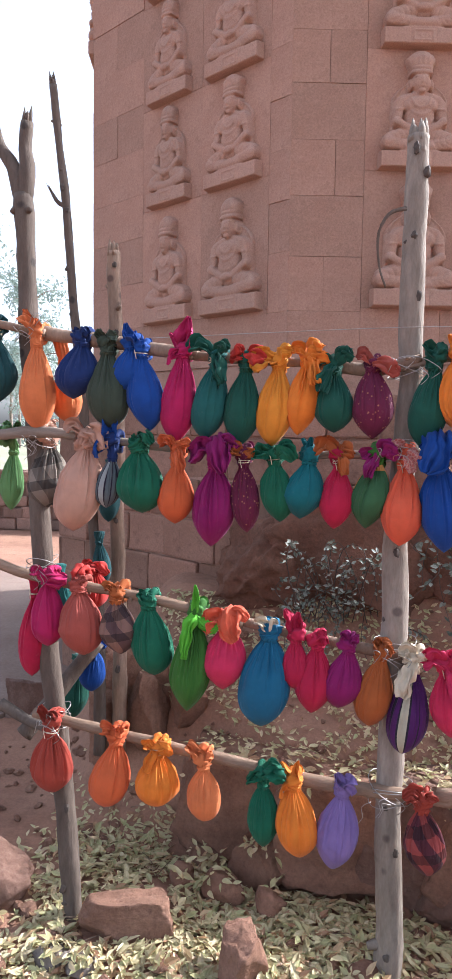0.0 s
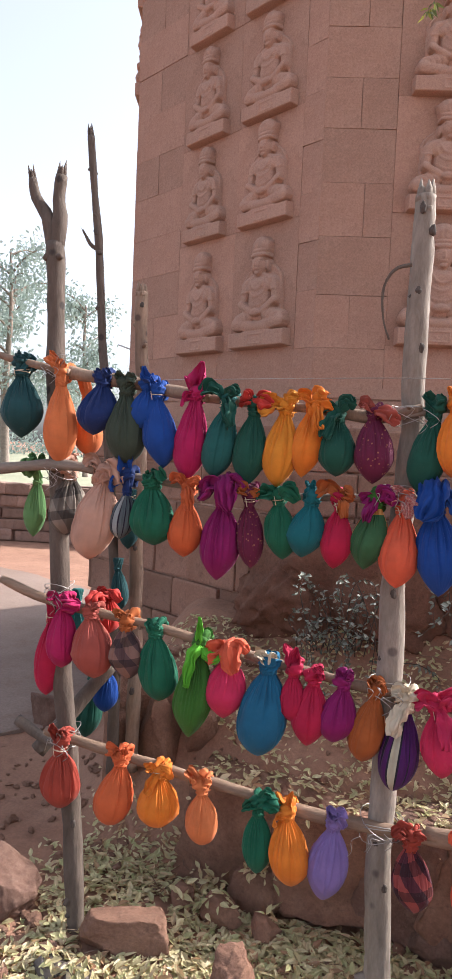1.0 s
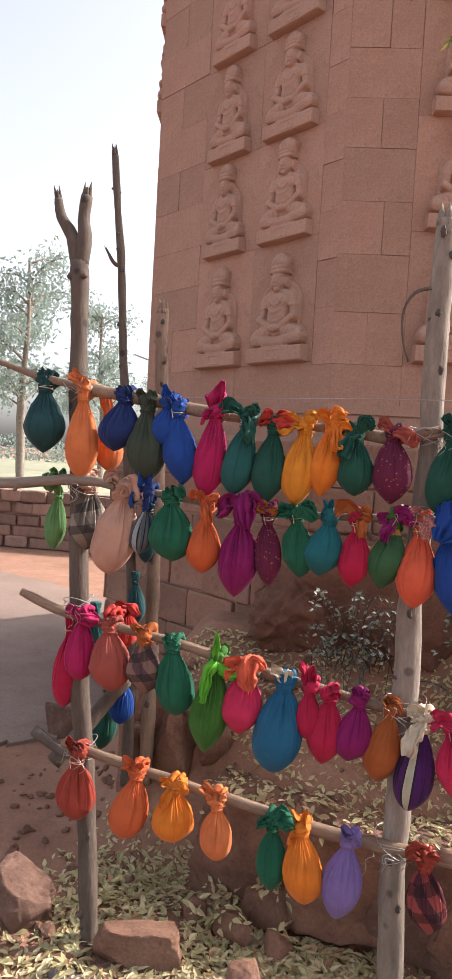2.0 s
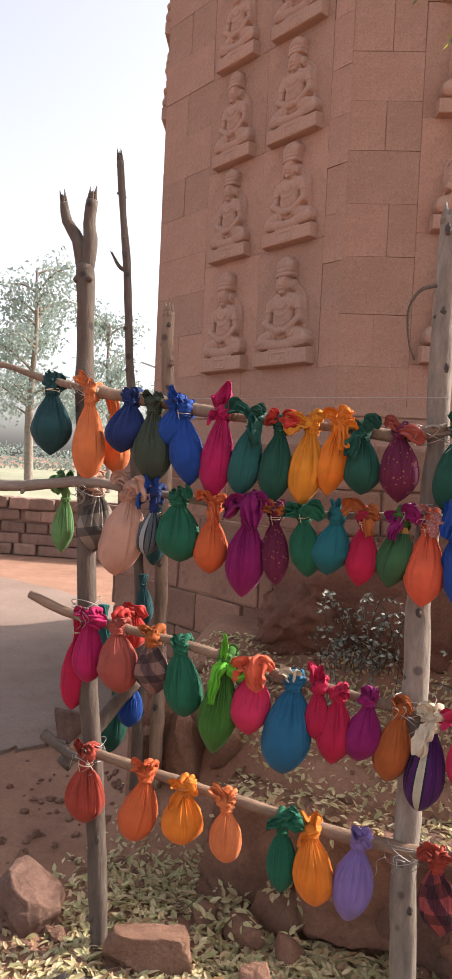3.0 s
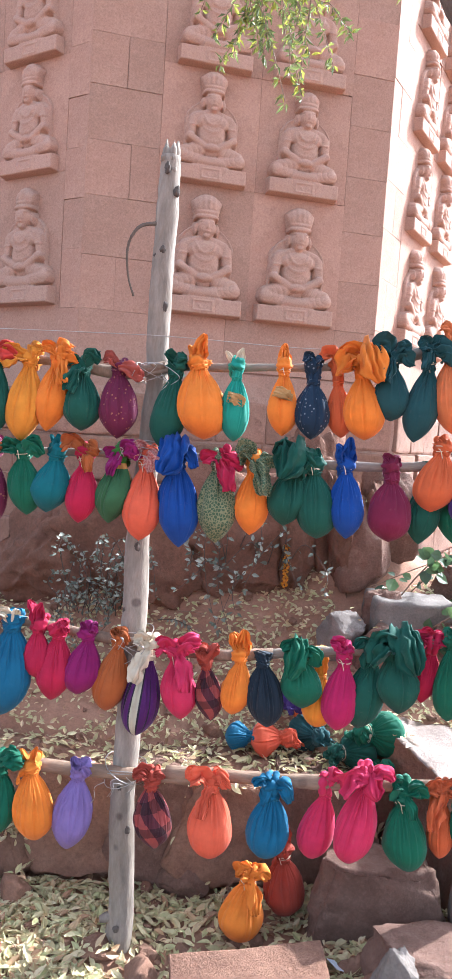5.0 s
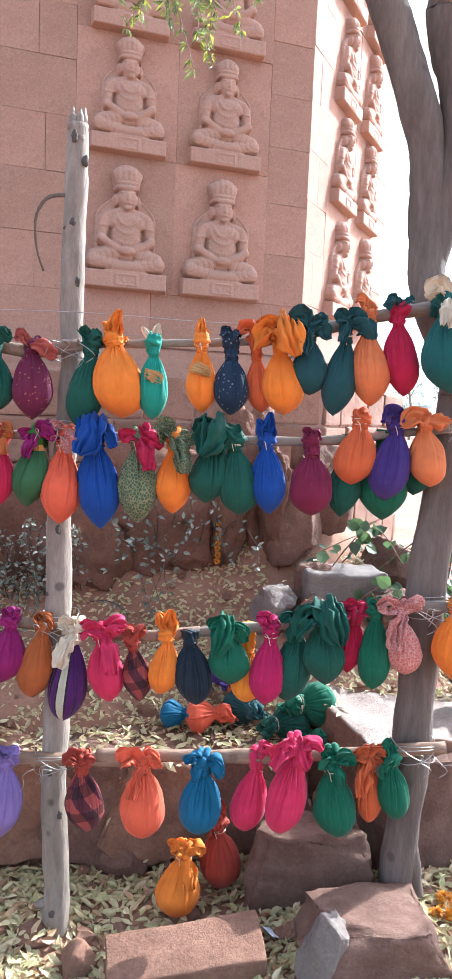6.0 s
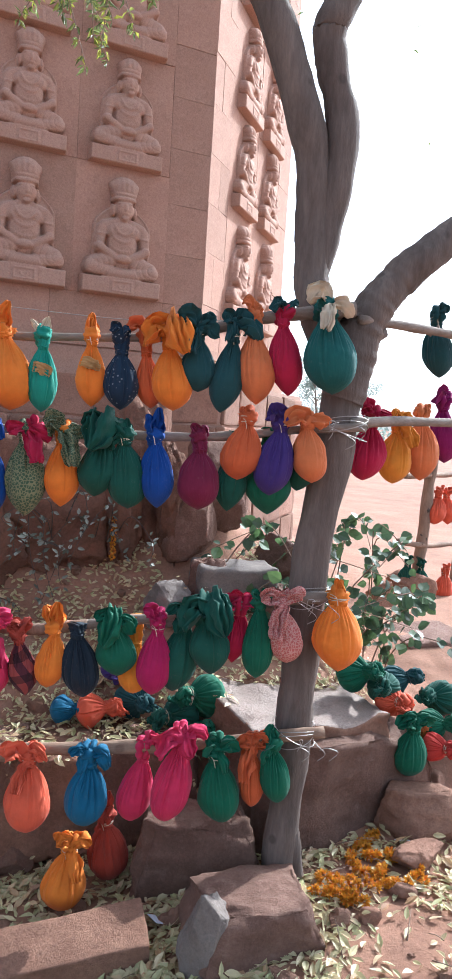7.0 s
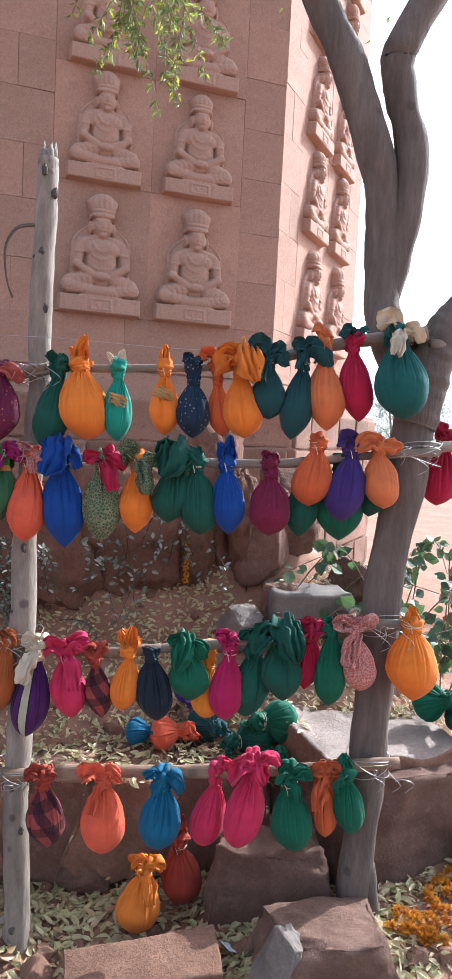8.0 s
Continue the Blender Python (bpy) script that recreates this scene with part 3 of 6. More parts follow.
for row, z in enumerate((2.335, 3.045, 3.655, 4.27, 4.89)):
    size = 0.92 if row else 1.02
    statue(-1, 0.795, z, 1, size, 0.92)
    statue(-1, 1.325, z, (row + 1) % 2, size, 1.04)
    statue(0, 0.66, z, 0, size, 1.06)
    statue(0, 1.20, z, row % 2, size, 1.08)
    statue(1, 0.60, z, 1, size, 1.05)
    statue(1, 1.16, z, 0, size, 1.05)
    if z > 4:
        statue(-2, 1.36, z, 1, 1.0, 1.0)


# ---- stones ----
def stone(x, y, size, seed, material=None, label="reddish brown angular stone lying on the earth", turn=0.0, sink=0.25, z=None, tilt=0.0, cuts=11, blocky=False):
    ob = part("rock", rock_mesh(size, seed, cuts + 3, blocky=blocky), material or ROCK)
    gz = ground_z(x, y) if z is None else z
    ob.matrix_world = Matrix.Translation((x, y, gz + size[2] * (0.5 - sink))) @ Matrix.Rotation(turn, 4, "Z") @ Matrix.Rotation(tilt, 4, "X")
    return tagged(ob, label, "rock")


def slab_block(name, x, y, z, w, d, h, turn, seed, material, label, tilt=(0, 0), bev=0.018, rough=0.014, side=None):
    bm = block_mesh(w, d, h, bev, rough, seed, 12)
    ob = part(name, bm, material, shade=True)
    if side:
        # weathered brown edges; the sunlit top and shaded sides are put into colour too
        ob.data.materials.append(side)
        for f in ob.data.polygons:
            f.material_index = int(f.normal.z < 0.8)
    ob.matrix_world = Matrix.Translation((x, y, z)) @ Matrix.Rotation(turn, 4, "Z") @ Matrix.Rotation(tilt[0], 4, "X") @ Matrix.Rotation(tilt[1], 4, "Y")
    return tagged(ob, label, "rock" if name == "rock" else "stone slab")


stone(0.18, 2.34, (0.27, 0.17, 0.16), 3, turn=0.3, sink=0.2, cuts=6)
stone(0.59, 2.25, (0.17, 0.15, 0.19), 5, sink=0.15, cuts=8)
stone(-0.36, 2.44, (0.24, 0.24, 0.26), 8, ROCK_DARK, sink=0.35, cuts=5)
stone(-0.02, 2.16, (0.14, 0.12, 0.07), 11, ROCK_GREY, "grey rubble stone on the earth", sink=0.3)
stone(0.10, 2.14, (0.12, 0.10, 0.06), 12, ROCK_GREY, "grey rubble stone on the earth", sink=0.3)
stone(-0.02, 3.08, (0.18, 0.19, 0.36), 14, turn=0.5, z=0.35)
stone(0.16, 3.12, (0.20, 0.20, 0.26), 15)
stone(-0.23, 3.08, (0.19, 0.18, 0.35), 16, z=0.29)
stone(-0.14, 3.20, (0.27, 0.20, 0.26), 17, turn=0.5, z=0.54, tilt=0.2, blocky=True)
stone(-1.12, 4.0, (0.26, 0.24, 0.26), 18, ROCK_DARK)
stone(0.46, 2.94, (0.52, 0.32, 0.36), 19, turn=-0.14, z=0.13, sink=0.15, blocky=True)
stone(0.80, 2.84, (0.42, 0.32, 0.38), 20, turn=0.12, z=0.13, sink=0.15, blocky=True)
stone(1.10, 2.82, (0.34, 0.30, 0.38), 21, ROCK_DARK, turn=-0.06, z=0.13, sink=0.15, blocky=True)
stone(1.37, 2.80, (0.40, 0.32, 0.38), 22, turn=0.10, z=0.14, sink=0.15, blocky=True)
stone(1.70, 2.80, (0.40, 0.32, 0.38), 23, ROCK_DARK, turn=-0.12, z=0.15, sink=0.15, blocky=True)
stone(0.56, 2.70, (0.22, 0.16, 0.2), 28, sink=0.2)
stone(1.20, 2.66, (0.2, 0.16, 0.18), 29, ROCK_DARK, sink=0.2)
stone(0.26, 2.90, (0.2, 0.18, 0.16), 30, sink=0.3)
stone(2.02, 3.42, (0.22, 0.2, 0.22), 39, ROCK_DARK)
stone(2.35, 3.30, (0.26, 0.2, 0.2), 40, ROCK_DARK)
stone(2.46, 3.62, (0.3, 0.24, 0.26), 38, ROCK_DARK)
stone(2.10, 3.72, (0.36, 0.3, 0.5), 53, ROCK_DARK, sink=0.2)
stone(1.92, 3.60, (0.26, 0.24, 0.42), 54, ROCK_DARK, sink=0.2)
stone(0.62, 2.88, (0.2, 0.16, 0.16), 55)
stone(0.92, 2.78, (0.2, 0.16, 0.2), 56, ROCK_DARK)
stone(0.34, 2.78, (0.16, 0.12, 0.1), 57)
stone(0.44, 2.58, (0.14, 0.12, 0.13), 31)
stone(0.27, 2.64, (0.12, 0.1, 0.1), 32)
stone(0.62, 2.56, (0.12, 0.1, 0.1), 33)
stone(0.95, 2.30, (0.12, 0.1, 0.08), 34)
stone(1.11, 2.20, (0.13, 0.12, 0.13), 35, sink=0.3)
stone(0.74, 2.42, (0.12, 0.05, 0.04), 36, turn=0.6)
stone(1.85, 2.40, (0.38, 0.20, 0.33), 24, ROCK_DARK, "dark broken squarish boulder leaning under the fence", turn=-0.12, sink=0.24, tilt=0.10, blocky=True)
stone(1.98, 2.08, (0.36, 0.30, 0.26), 25, ROCK_DARK, "large reddish-brown boulder half in shade beside the tree", turn=0.08, sink=0.48, tilt=-0.05, blocky=True)
stone(1.82, 1.97, (0.14, 0.12, 0.27), 26, ROCK_GREY, "grey rounded stone leaning on the boulder", sink=0.15)
stone(1.83, 2.08, (0.14, 0.12, 0.12), 27)
stone(1.80, 3.27, (0.20, 0.17, 0.22), 41, ROCK_GREY, "grey rounded stone on the leaf-strewn bank", sink=0.05)
stone(1.97, 3.22, (0.24, 0.2, 0.24), 42, ROCK_DARK, "dark rounded stone on the leaf-strewn bank")
stone(2.72, 2.55, (0.34, 0.3, 0.24), 44)
stone(2.62, 2.32, (0.2, 0.16, 0.1), 45)
stone(3.05, 2.95, (0.3, 0.26, 0.22), 46, ROCK_DARK)
stone(2.9, 2.75, (0.12, 0.12, 0.12), 47)
stone(3.42, 4.6, (0.24, 0.2, 0.22), 48)
stone(3.75, 4.9, (0.34, 0.25, 0.24), 49)
for k, (x, y) in enumerate(((0.86, 2.34), (0.33, 2.2), (1.45, 2.36), (-0.12, 2.55), (0.5, 2.12), (1.55, 2.16), (2.35, 2.05), (2.5, 2.15), (1.28, 2.98), (1.5, 3.05), (1.0, 3.1))):
    stone(x, y, (0.06 + 0.02 * (k % 3), 0.06, 0.05), 60 + k)

slab_block("stone_slab", 1.44, 2.12, 0.035, 0.46, 0.17, 0.11, 0.12, 3, ROCK, "flat reddish sawn stone slab lying on the ground", (0.16, -0.10), 0.006, 0.006)
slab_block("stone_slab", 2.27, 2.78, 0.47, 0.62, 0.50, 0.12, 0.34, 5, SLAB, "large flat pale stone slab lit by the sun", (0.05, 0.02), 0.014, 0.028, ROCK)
stone(2.42, 2.76, (0.66, 0.46, 0.40), 51, ROCK_DARK, sink=0.22, turn=0.35, blocky=True)
stone(2.12, 2.74, (0.44, 0.42, 0.38), 52, ROCK_DARK, sink=0.2)
slab_block("stone_slab", 2.13, 3.42, 0.79, 0.38, 0.22, 0.21, 0.12, 6, ROCK_GREY, "grey dressed stone block on the bank", (0.03, 0.03))
slab_block("stone_slab", 3.42, 3.95, 0.26, 0.52, 0.40, 0.26, 0.2, 7, ROCK_DARK, "dark dressed stone block lying on the earth")

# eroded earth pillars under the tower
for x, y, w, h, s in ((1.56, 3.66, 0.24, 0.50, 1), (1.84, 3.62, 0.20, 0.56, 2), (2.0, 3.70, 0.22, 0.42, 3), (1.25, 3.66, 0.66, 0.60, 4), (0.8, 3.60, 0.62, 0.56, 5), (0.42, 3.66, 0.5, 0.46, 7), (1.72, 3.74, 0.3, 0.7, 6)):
    ob = part("earth_mound", rock_mesh((w, 0.26, h), 80 + s, 9, 0.24, 5), MOUND_SHADED)
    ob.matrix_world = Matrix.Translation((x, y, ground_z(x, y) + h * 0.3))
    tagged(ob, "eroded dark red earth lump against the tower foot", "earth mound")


# ---- fence ----
RAILS = {
    "top": ((-0.52, 2.074), (-0.354, 2.022), (-0.171, 1.985), (0.004, 1.957), (0.241, 1.921), (0.465, 1.895), (0.689, 1.878), (0.97, 1.852), (1.03, 1.884), (1.355, 1.90), (1.55, 1.907), (1.706, 1.931), (1.896, 1.99), (2.2, 2.05)),
    "mid": ((-0.454, 1.632), (-0.12, 1.665), (0.029, 1.642), (0.264, 1.615), (0.583, 1.597), (0.884, 1.606), (1.24, 1.612), (1.535, 1.614), (1.782, 1.623), (2.013, 1.657), (2.2, 1.685)),
    "low": ((-0.355, 1.239), (-0.181, 1.181), (0.067, 1.157), (0.302, 1.124), (0.525, 1.078), (0.733, 1.052), (0.932, 1.026), (1.1, 1.012), (1.253, 1.0), (1.405, 1.018), (1.754, 1.066), (1.947, 1.112), (2.164, 1.143)),
    "base": ((-0.15, 0.72), (0.104, 0.691), (0.338, 0.655), (0.558, 0.633), (0.767, 0.606), (0.962, 0.598), (1.235, 0.614), (1.427, 0.621), (1.776, 0.653), (1.973, 0.664), (2.293, 0.708)),
}


def rail_z(rail, x):
    pts = RAILS[rail]
    return float(np.interp(x, [p[0] for p in pts], [p[1] for p in pts]))


def rail(name, row, x0, x1, r0, r1, material, label, seed, dz=0.0, dy=0.0, n=7):
    pts = []
    for i in range(n):
        x = x0 + (x1 - x0) * i / (n - 1)
        z = rail_z(row, x) + dz
        pts.append((x, fence_y(x, z) + dy, z))
    ob = part(name, stick_mesh(pts, r0, r1, 0.2, seed, 0.035), material)
    return tagged(ob, label, "fence rail", "rails of the stick fence")


rail("fence_rail", "top", -0.60, -0.13, 0.011, 0.014, BROWN_BARK, "thin crooked branch tied to the forked post", 1, 0.0, -0.03)
rail("fence_rail", "top", -0.20, 0.38, 0.024, 0.020, BROWN_BARK, "thick bark-covered branch as fence rail", 2, 0.005)
rail("fence_rail", "top", 0.30, 1.06, 0.014, 0.019, BROWN_BARK, "bark-covered branch as fence rail", 3)
rail("fence_rail", "top", 0.98, 1.72, 0.013, 0.012, DRY_WOOD, "thin dry stick as fence rail", 4)
rail("fence_rail", "top", 1.62, 2.22, 0.016, 0.022, DRY_WOOD, "dry grey branch tied to the tree", 5)
rail("fence_rail", "mid", -0.52, 0.12, 0.022, 0.016, DRY_WOOD, "weathered driftwood branch as fence rail", 6, 0.0, -0.02)
rail("fence_rail", "mid", -0.08, 1.06, 0.014, 0.013, DRY_WOOD, "dry grey stick as fence rail", 7)
rail("fence_rail", "mid", 1.00, 2.28, 0.015, 0.013, DRY_WOOD, "pale peeled stick as fence rail", 8)
rail("fence_rail", "low", -0.37, 0.55, 0.017, 0.016, PALE_WOOD, "brown stick as fence rail", 9, 0.0, -0.01)
rail("fence_rail", "low", 0.45, 1.45, 0.016, 0.018, BROWN_BARK, "brown stick as fence rail", 10)
rail("fence_rail", "low", 1.36, 2.22, 0.016, 0.018, DRY_WOOD, "grey stick tied to the tree", 11)
rail("fence_rail", "base", -0.16, 1.25, 0.017, 0.022, PALE_WOOD, "pale peeled pole as lowest fence rail", 12)
rail("fence_rail", "base", 1.14, 2.21, 0.022, 0.019, PALE_WOOD, "pale peeled pole as lowest fence rail", 13, 0.008)


def post(pts, r0, r1, material, label, seed, jag=True, extra=(), knots=5):
    p = thing("fence_post", pts[0], label, "fence post", "posts of the stick fence")
    inv = p.matrix_world.inverted()
    ob = part("stem", stick_mesh(pts, r0, r1, 0.14, seed, 0.05, 14, jag), material, p)
    ob.matrix_parent_inverse = inv
    rng = random.Random(seed * 3)
    for k in range(knots):
        f = rng.uniform(0.1, 0.98) * (len(pts) - 1)
        j = min(int(f), len(pts) - 2)
        c = Vector(pts[j]).lerp(Vector(pts[j + 1]), f - j)
        r = r0 + (r1 - r0) * f / (len(pts) - 1)
        a = rng.uniform(-2.5, -0.6)
        bm = bmesh.new()
        lump(bm, c + Vector((math.cos(a), math.sin(a), 0)) * r * 0.93, (0.010, 0.008, rng.uniform(0.008, 0.018)), seed + k, 3)
        ob = part("branch_scar", bm, KNOT_BARK, p, "dark scar of a cut branch")
        ob.matrix_parent_inverse = inv
    for branch, a, b in extra:
        ob = part("branch", stick_mesh(branch, a, b, 0.16, seed + 5, 0.03, 10, True), material, p)
        ob.matrix_parent_inverse = inv
    return p


post([(-0.030, 2.36, -0.12), (-0.04, 2.365, 0.1), (-0.105, 2.38, 0.714), (-0.184, 2.41, 1.37), (-0.231, 2.44, 2.04), (-0.262, 2.46, 2.46)], 0.035, 0.032, DARK_BARK,
     "dark grey-brown forked fence post cut from a branch", 21, False,
     (([(-0.262, 2.46, 2.42), (-0.30, 2.465, 2.55), (-0.355, 2.47, 2.63), (-0.374, 2.47, 2.70)], 0.030, 0.016),
      ([(-0.260, 2.46, 2.42), (-0.252, 2.465, 2.55), (-0.262, 2.47, 2.62), (-0.255, 2.47, 2.70)], 0.030, 0.020)))
post([(1.018, 2.345, -0.15), (1.018, 2.345, 0.1), (1.009, 2.375, 0.754), (1.008, 2.40, 1.248), (1.025, 2.425, 1.936), (1.033, 2.44, 2.327), (1.031, 2.45, 2.545)], 0.043, 0.033, GREY_BARK,
     "straight pale grey fence post with knots and a broken top", 22, True, knots=16)
post([(-0.195, 2.95, 0.3), (-0.195, 2.95, 0.86), (-0.251, 2.95, 1.569), (-0.294, 2.95, 2.056), (-0.344, 2.95, 2.568), (-0.402, 2.95, 3.053)], 0.026, 0.015, DARK_BARK,
     "thin upright bare pole behind the fence", 23, True, (([(-0.344, 2.95, 2.568), (-0.374, 2.94, 2.583), (-0.39399999999999996, 2.93, 2.618)], 0.010, 0.006),))
post([(-0.128, 3.0, 0.3), (-0.128, 3.0, 0.857), (-0.14, 3.0, 1.575), (-0.142, 3.0, 2.065), (-0.155, 3.0, 2.389)], 0.032, 0.028, BROWN_BARK, "dark upright stake behind the fence", 24, True)
# curled dry twig on the straight post
bm = bmesh.new()
tube(bm, spline([(1.0, 2.40, 2.32), (0.955, 2.37, 2.30), (0.925, 2.36, 2.24), (0.93, 2.36, 2.15), (0.95, 2.36, 2.09)], 16), (0.006, 0.003), 7, 0.4, 4)
tagged(part("dry_twig", bm, DARK_BARK), "curled dry twig hanging from the straight post", "twig")


def wire_tie(x, z, r, seed):
    """Loops of binding wire where rail and post cross."""
    rng = random.Random(seed)
    bm = bmesh.new()
    y = fence_y(x, z)
    for k in range(4):
        a0 = rng.uniform(-0.5, 0.5)
        pts = []
        for i in range(19):
            an = 2 * math.pi * i / 18
            pts.append(Vector((x + r * 1.15 * math.cos(an), y + 0.03 + r * 1.25 * math.sin(an), z + a0 * 0.03 + 0.03 * math.sin(an + k) * (1 if k % 2 else -1))))
        tube(bm, pts, (0.0013, 0.0013), 4)
    for k in range(4):
        p = Vector((x + rng.uniform(-r, r), y - r * 1.1, z + rng.uniform(-0.02, 0.02)))
        d = Vector((rng.uniform(-1, 1), -0.3, rng.uniform(-0.6, 1)))
        tube(bm, spline([p, p + d * 0.03, p + d * 0.05 + Vector((0.02, 0, -0.02)), p + d * 0.04 + Vector((0, 0, -0.045))], 10), (0.0012, 0.0012), 4)
    tagged(part("wire_tie", bm, WIRE), "loops of thin binding wire holding rail to post", "wire")


for i, (x, z, r) in enumerate(((-0.21, 1.99, 0.045), (-0.17, 1.63, 0.045), (-0.155, 1.20, 0.045), (-0.10, 0.71, 0.045), (1.025, 1.87, 0.055), (1.01, 1.61, 0.055), (1.008, 1.02, 0.055), (1.01, 0.60, 0.058), (2.21, 1.68, 0.075), (2.14, 1.14, 0.065), (2.12, 0.69, 0.06))):
    wire_tie(x, z, r, i)
bm = bmesh.new()
tube(bm, spline([(0.2, 2.42, 1.965), (1.0, 2.36, 1.975), (1.6, 2.33, 1.965), (2.2, 2.28, 2.03)], 30), (0.0012, 0.0012), 4)
tagged(part("line_wire", bm, WIRE), "thin wire stretched along the top of the fence", "wire")


# short logs tied in behind the forked post
for pts, r, lab in (([(-0.32, 2.54, 0.54), (-0.22, 2.62, 0.68), (-0.10, 2.72, 0.86)], 0.032, "short dark log leaning behind the forked post"),
                    ([(-0.42, 2.56, 0.64), (-0.31, 2.54, 0.60), (-0.16, 2.44, 0.62)], 0.022, "grey stick stub tied to the forked post")):
    tagged(part("log", stick_mesh(pts, r, r * 0.9, 0.16, 91, 0.03), DARK_BARK), lab, "log")


# ---- cloth bundles ----
def ribbon(bm, pts, widths, side, curl=0.25, ruffle=0.0, seed=0, cols=17, thick=0.0009):
    """A strip of cloth along pts, curled across, with two skins."""
    line = spline(pts, 18)
    n = len(line)
    grid = []
    for i, p in enumerate(line):
        t = i / (n - 1)
        w = float(np.interp(t, np.linspace(0, 1, len(widths)), widths))
        d = (line[min(i + 1, n - 1)] - line[max(i - 1, 0)]).normalized()
        s = (side - d * side.dot(d)).normalized()
        nn = s.cross(d)
        row = []
        for j in range(cols):
            k = j / (cols - 1) * 2 - 1
            wob = ruffle * (0.8 * math.sin(k * 5 + t * 6 + seed) + 0.6 * math.sin(k * 11 - t * 3 + seed * 2)) * (1 - 0.4 * t) + curl * (k * k - 0.4)
            wob += (0.075 + 0.05 * t) * math.sin(k * 13 + 2.2 * noise.noise(Vector((t * 2.5, seed, k)))) + 0.30 * noise.noise(Vector((k * 1.3 + seed, t * 3.5, 0)))
            q = p + s * w * 0.5 * k * (1 + 0.25 * noise.noise(Vector((t * 4, k * 2, seed)))) + nn * w * wob
            row.append(q + noise.noise_vector(q * 40 + Vector((seed, 0, 0))) * min(w * 0.22, 0.009))
        grid.append(row)
    def skin(o, flip):
        vs = []
        for i, row in enumerate(grid):
            d = (line[min(i + 1, n - 1)] - line[max(i - 1, 0)]).normalized()
            s = (side - d * side.dot(d)).normalized()
            vs.append([bm.verts.new(q + s.cross(d) * o) for q in row])
        for i in range(n - 1):
            for j in range(cols - 1):
                f = (vs[i][j], vs[i][j + 1], vs[i + 1][j + 1], vs[i + 1][j])
                bm.faces.new(f[::-1] if flip else f)
        return vs
    a, b = skin(thick, False), skin(-thick, True)
    for i in range(n - 1):
        bm.faces.new((a[i][0], a[i + 1][0], b[i + 1][0], b[i][0]))
        bm.faces.new((a[i][-1], b[i][-1], b[i + 1][-1], a[i + 1][-1]))
    for j in range(cols - 1):
        bm.faces.new((a[0][j], b[0][j], b[0][j + 1], a[0][j + 1]))
        bm.faces.new((a[-1][j], a[-1][j + 1], b[-1][j + 1], b[-1][j]))


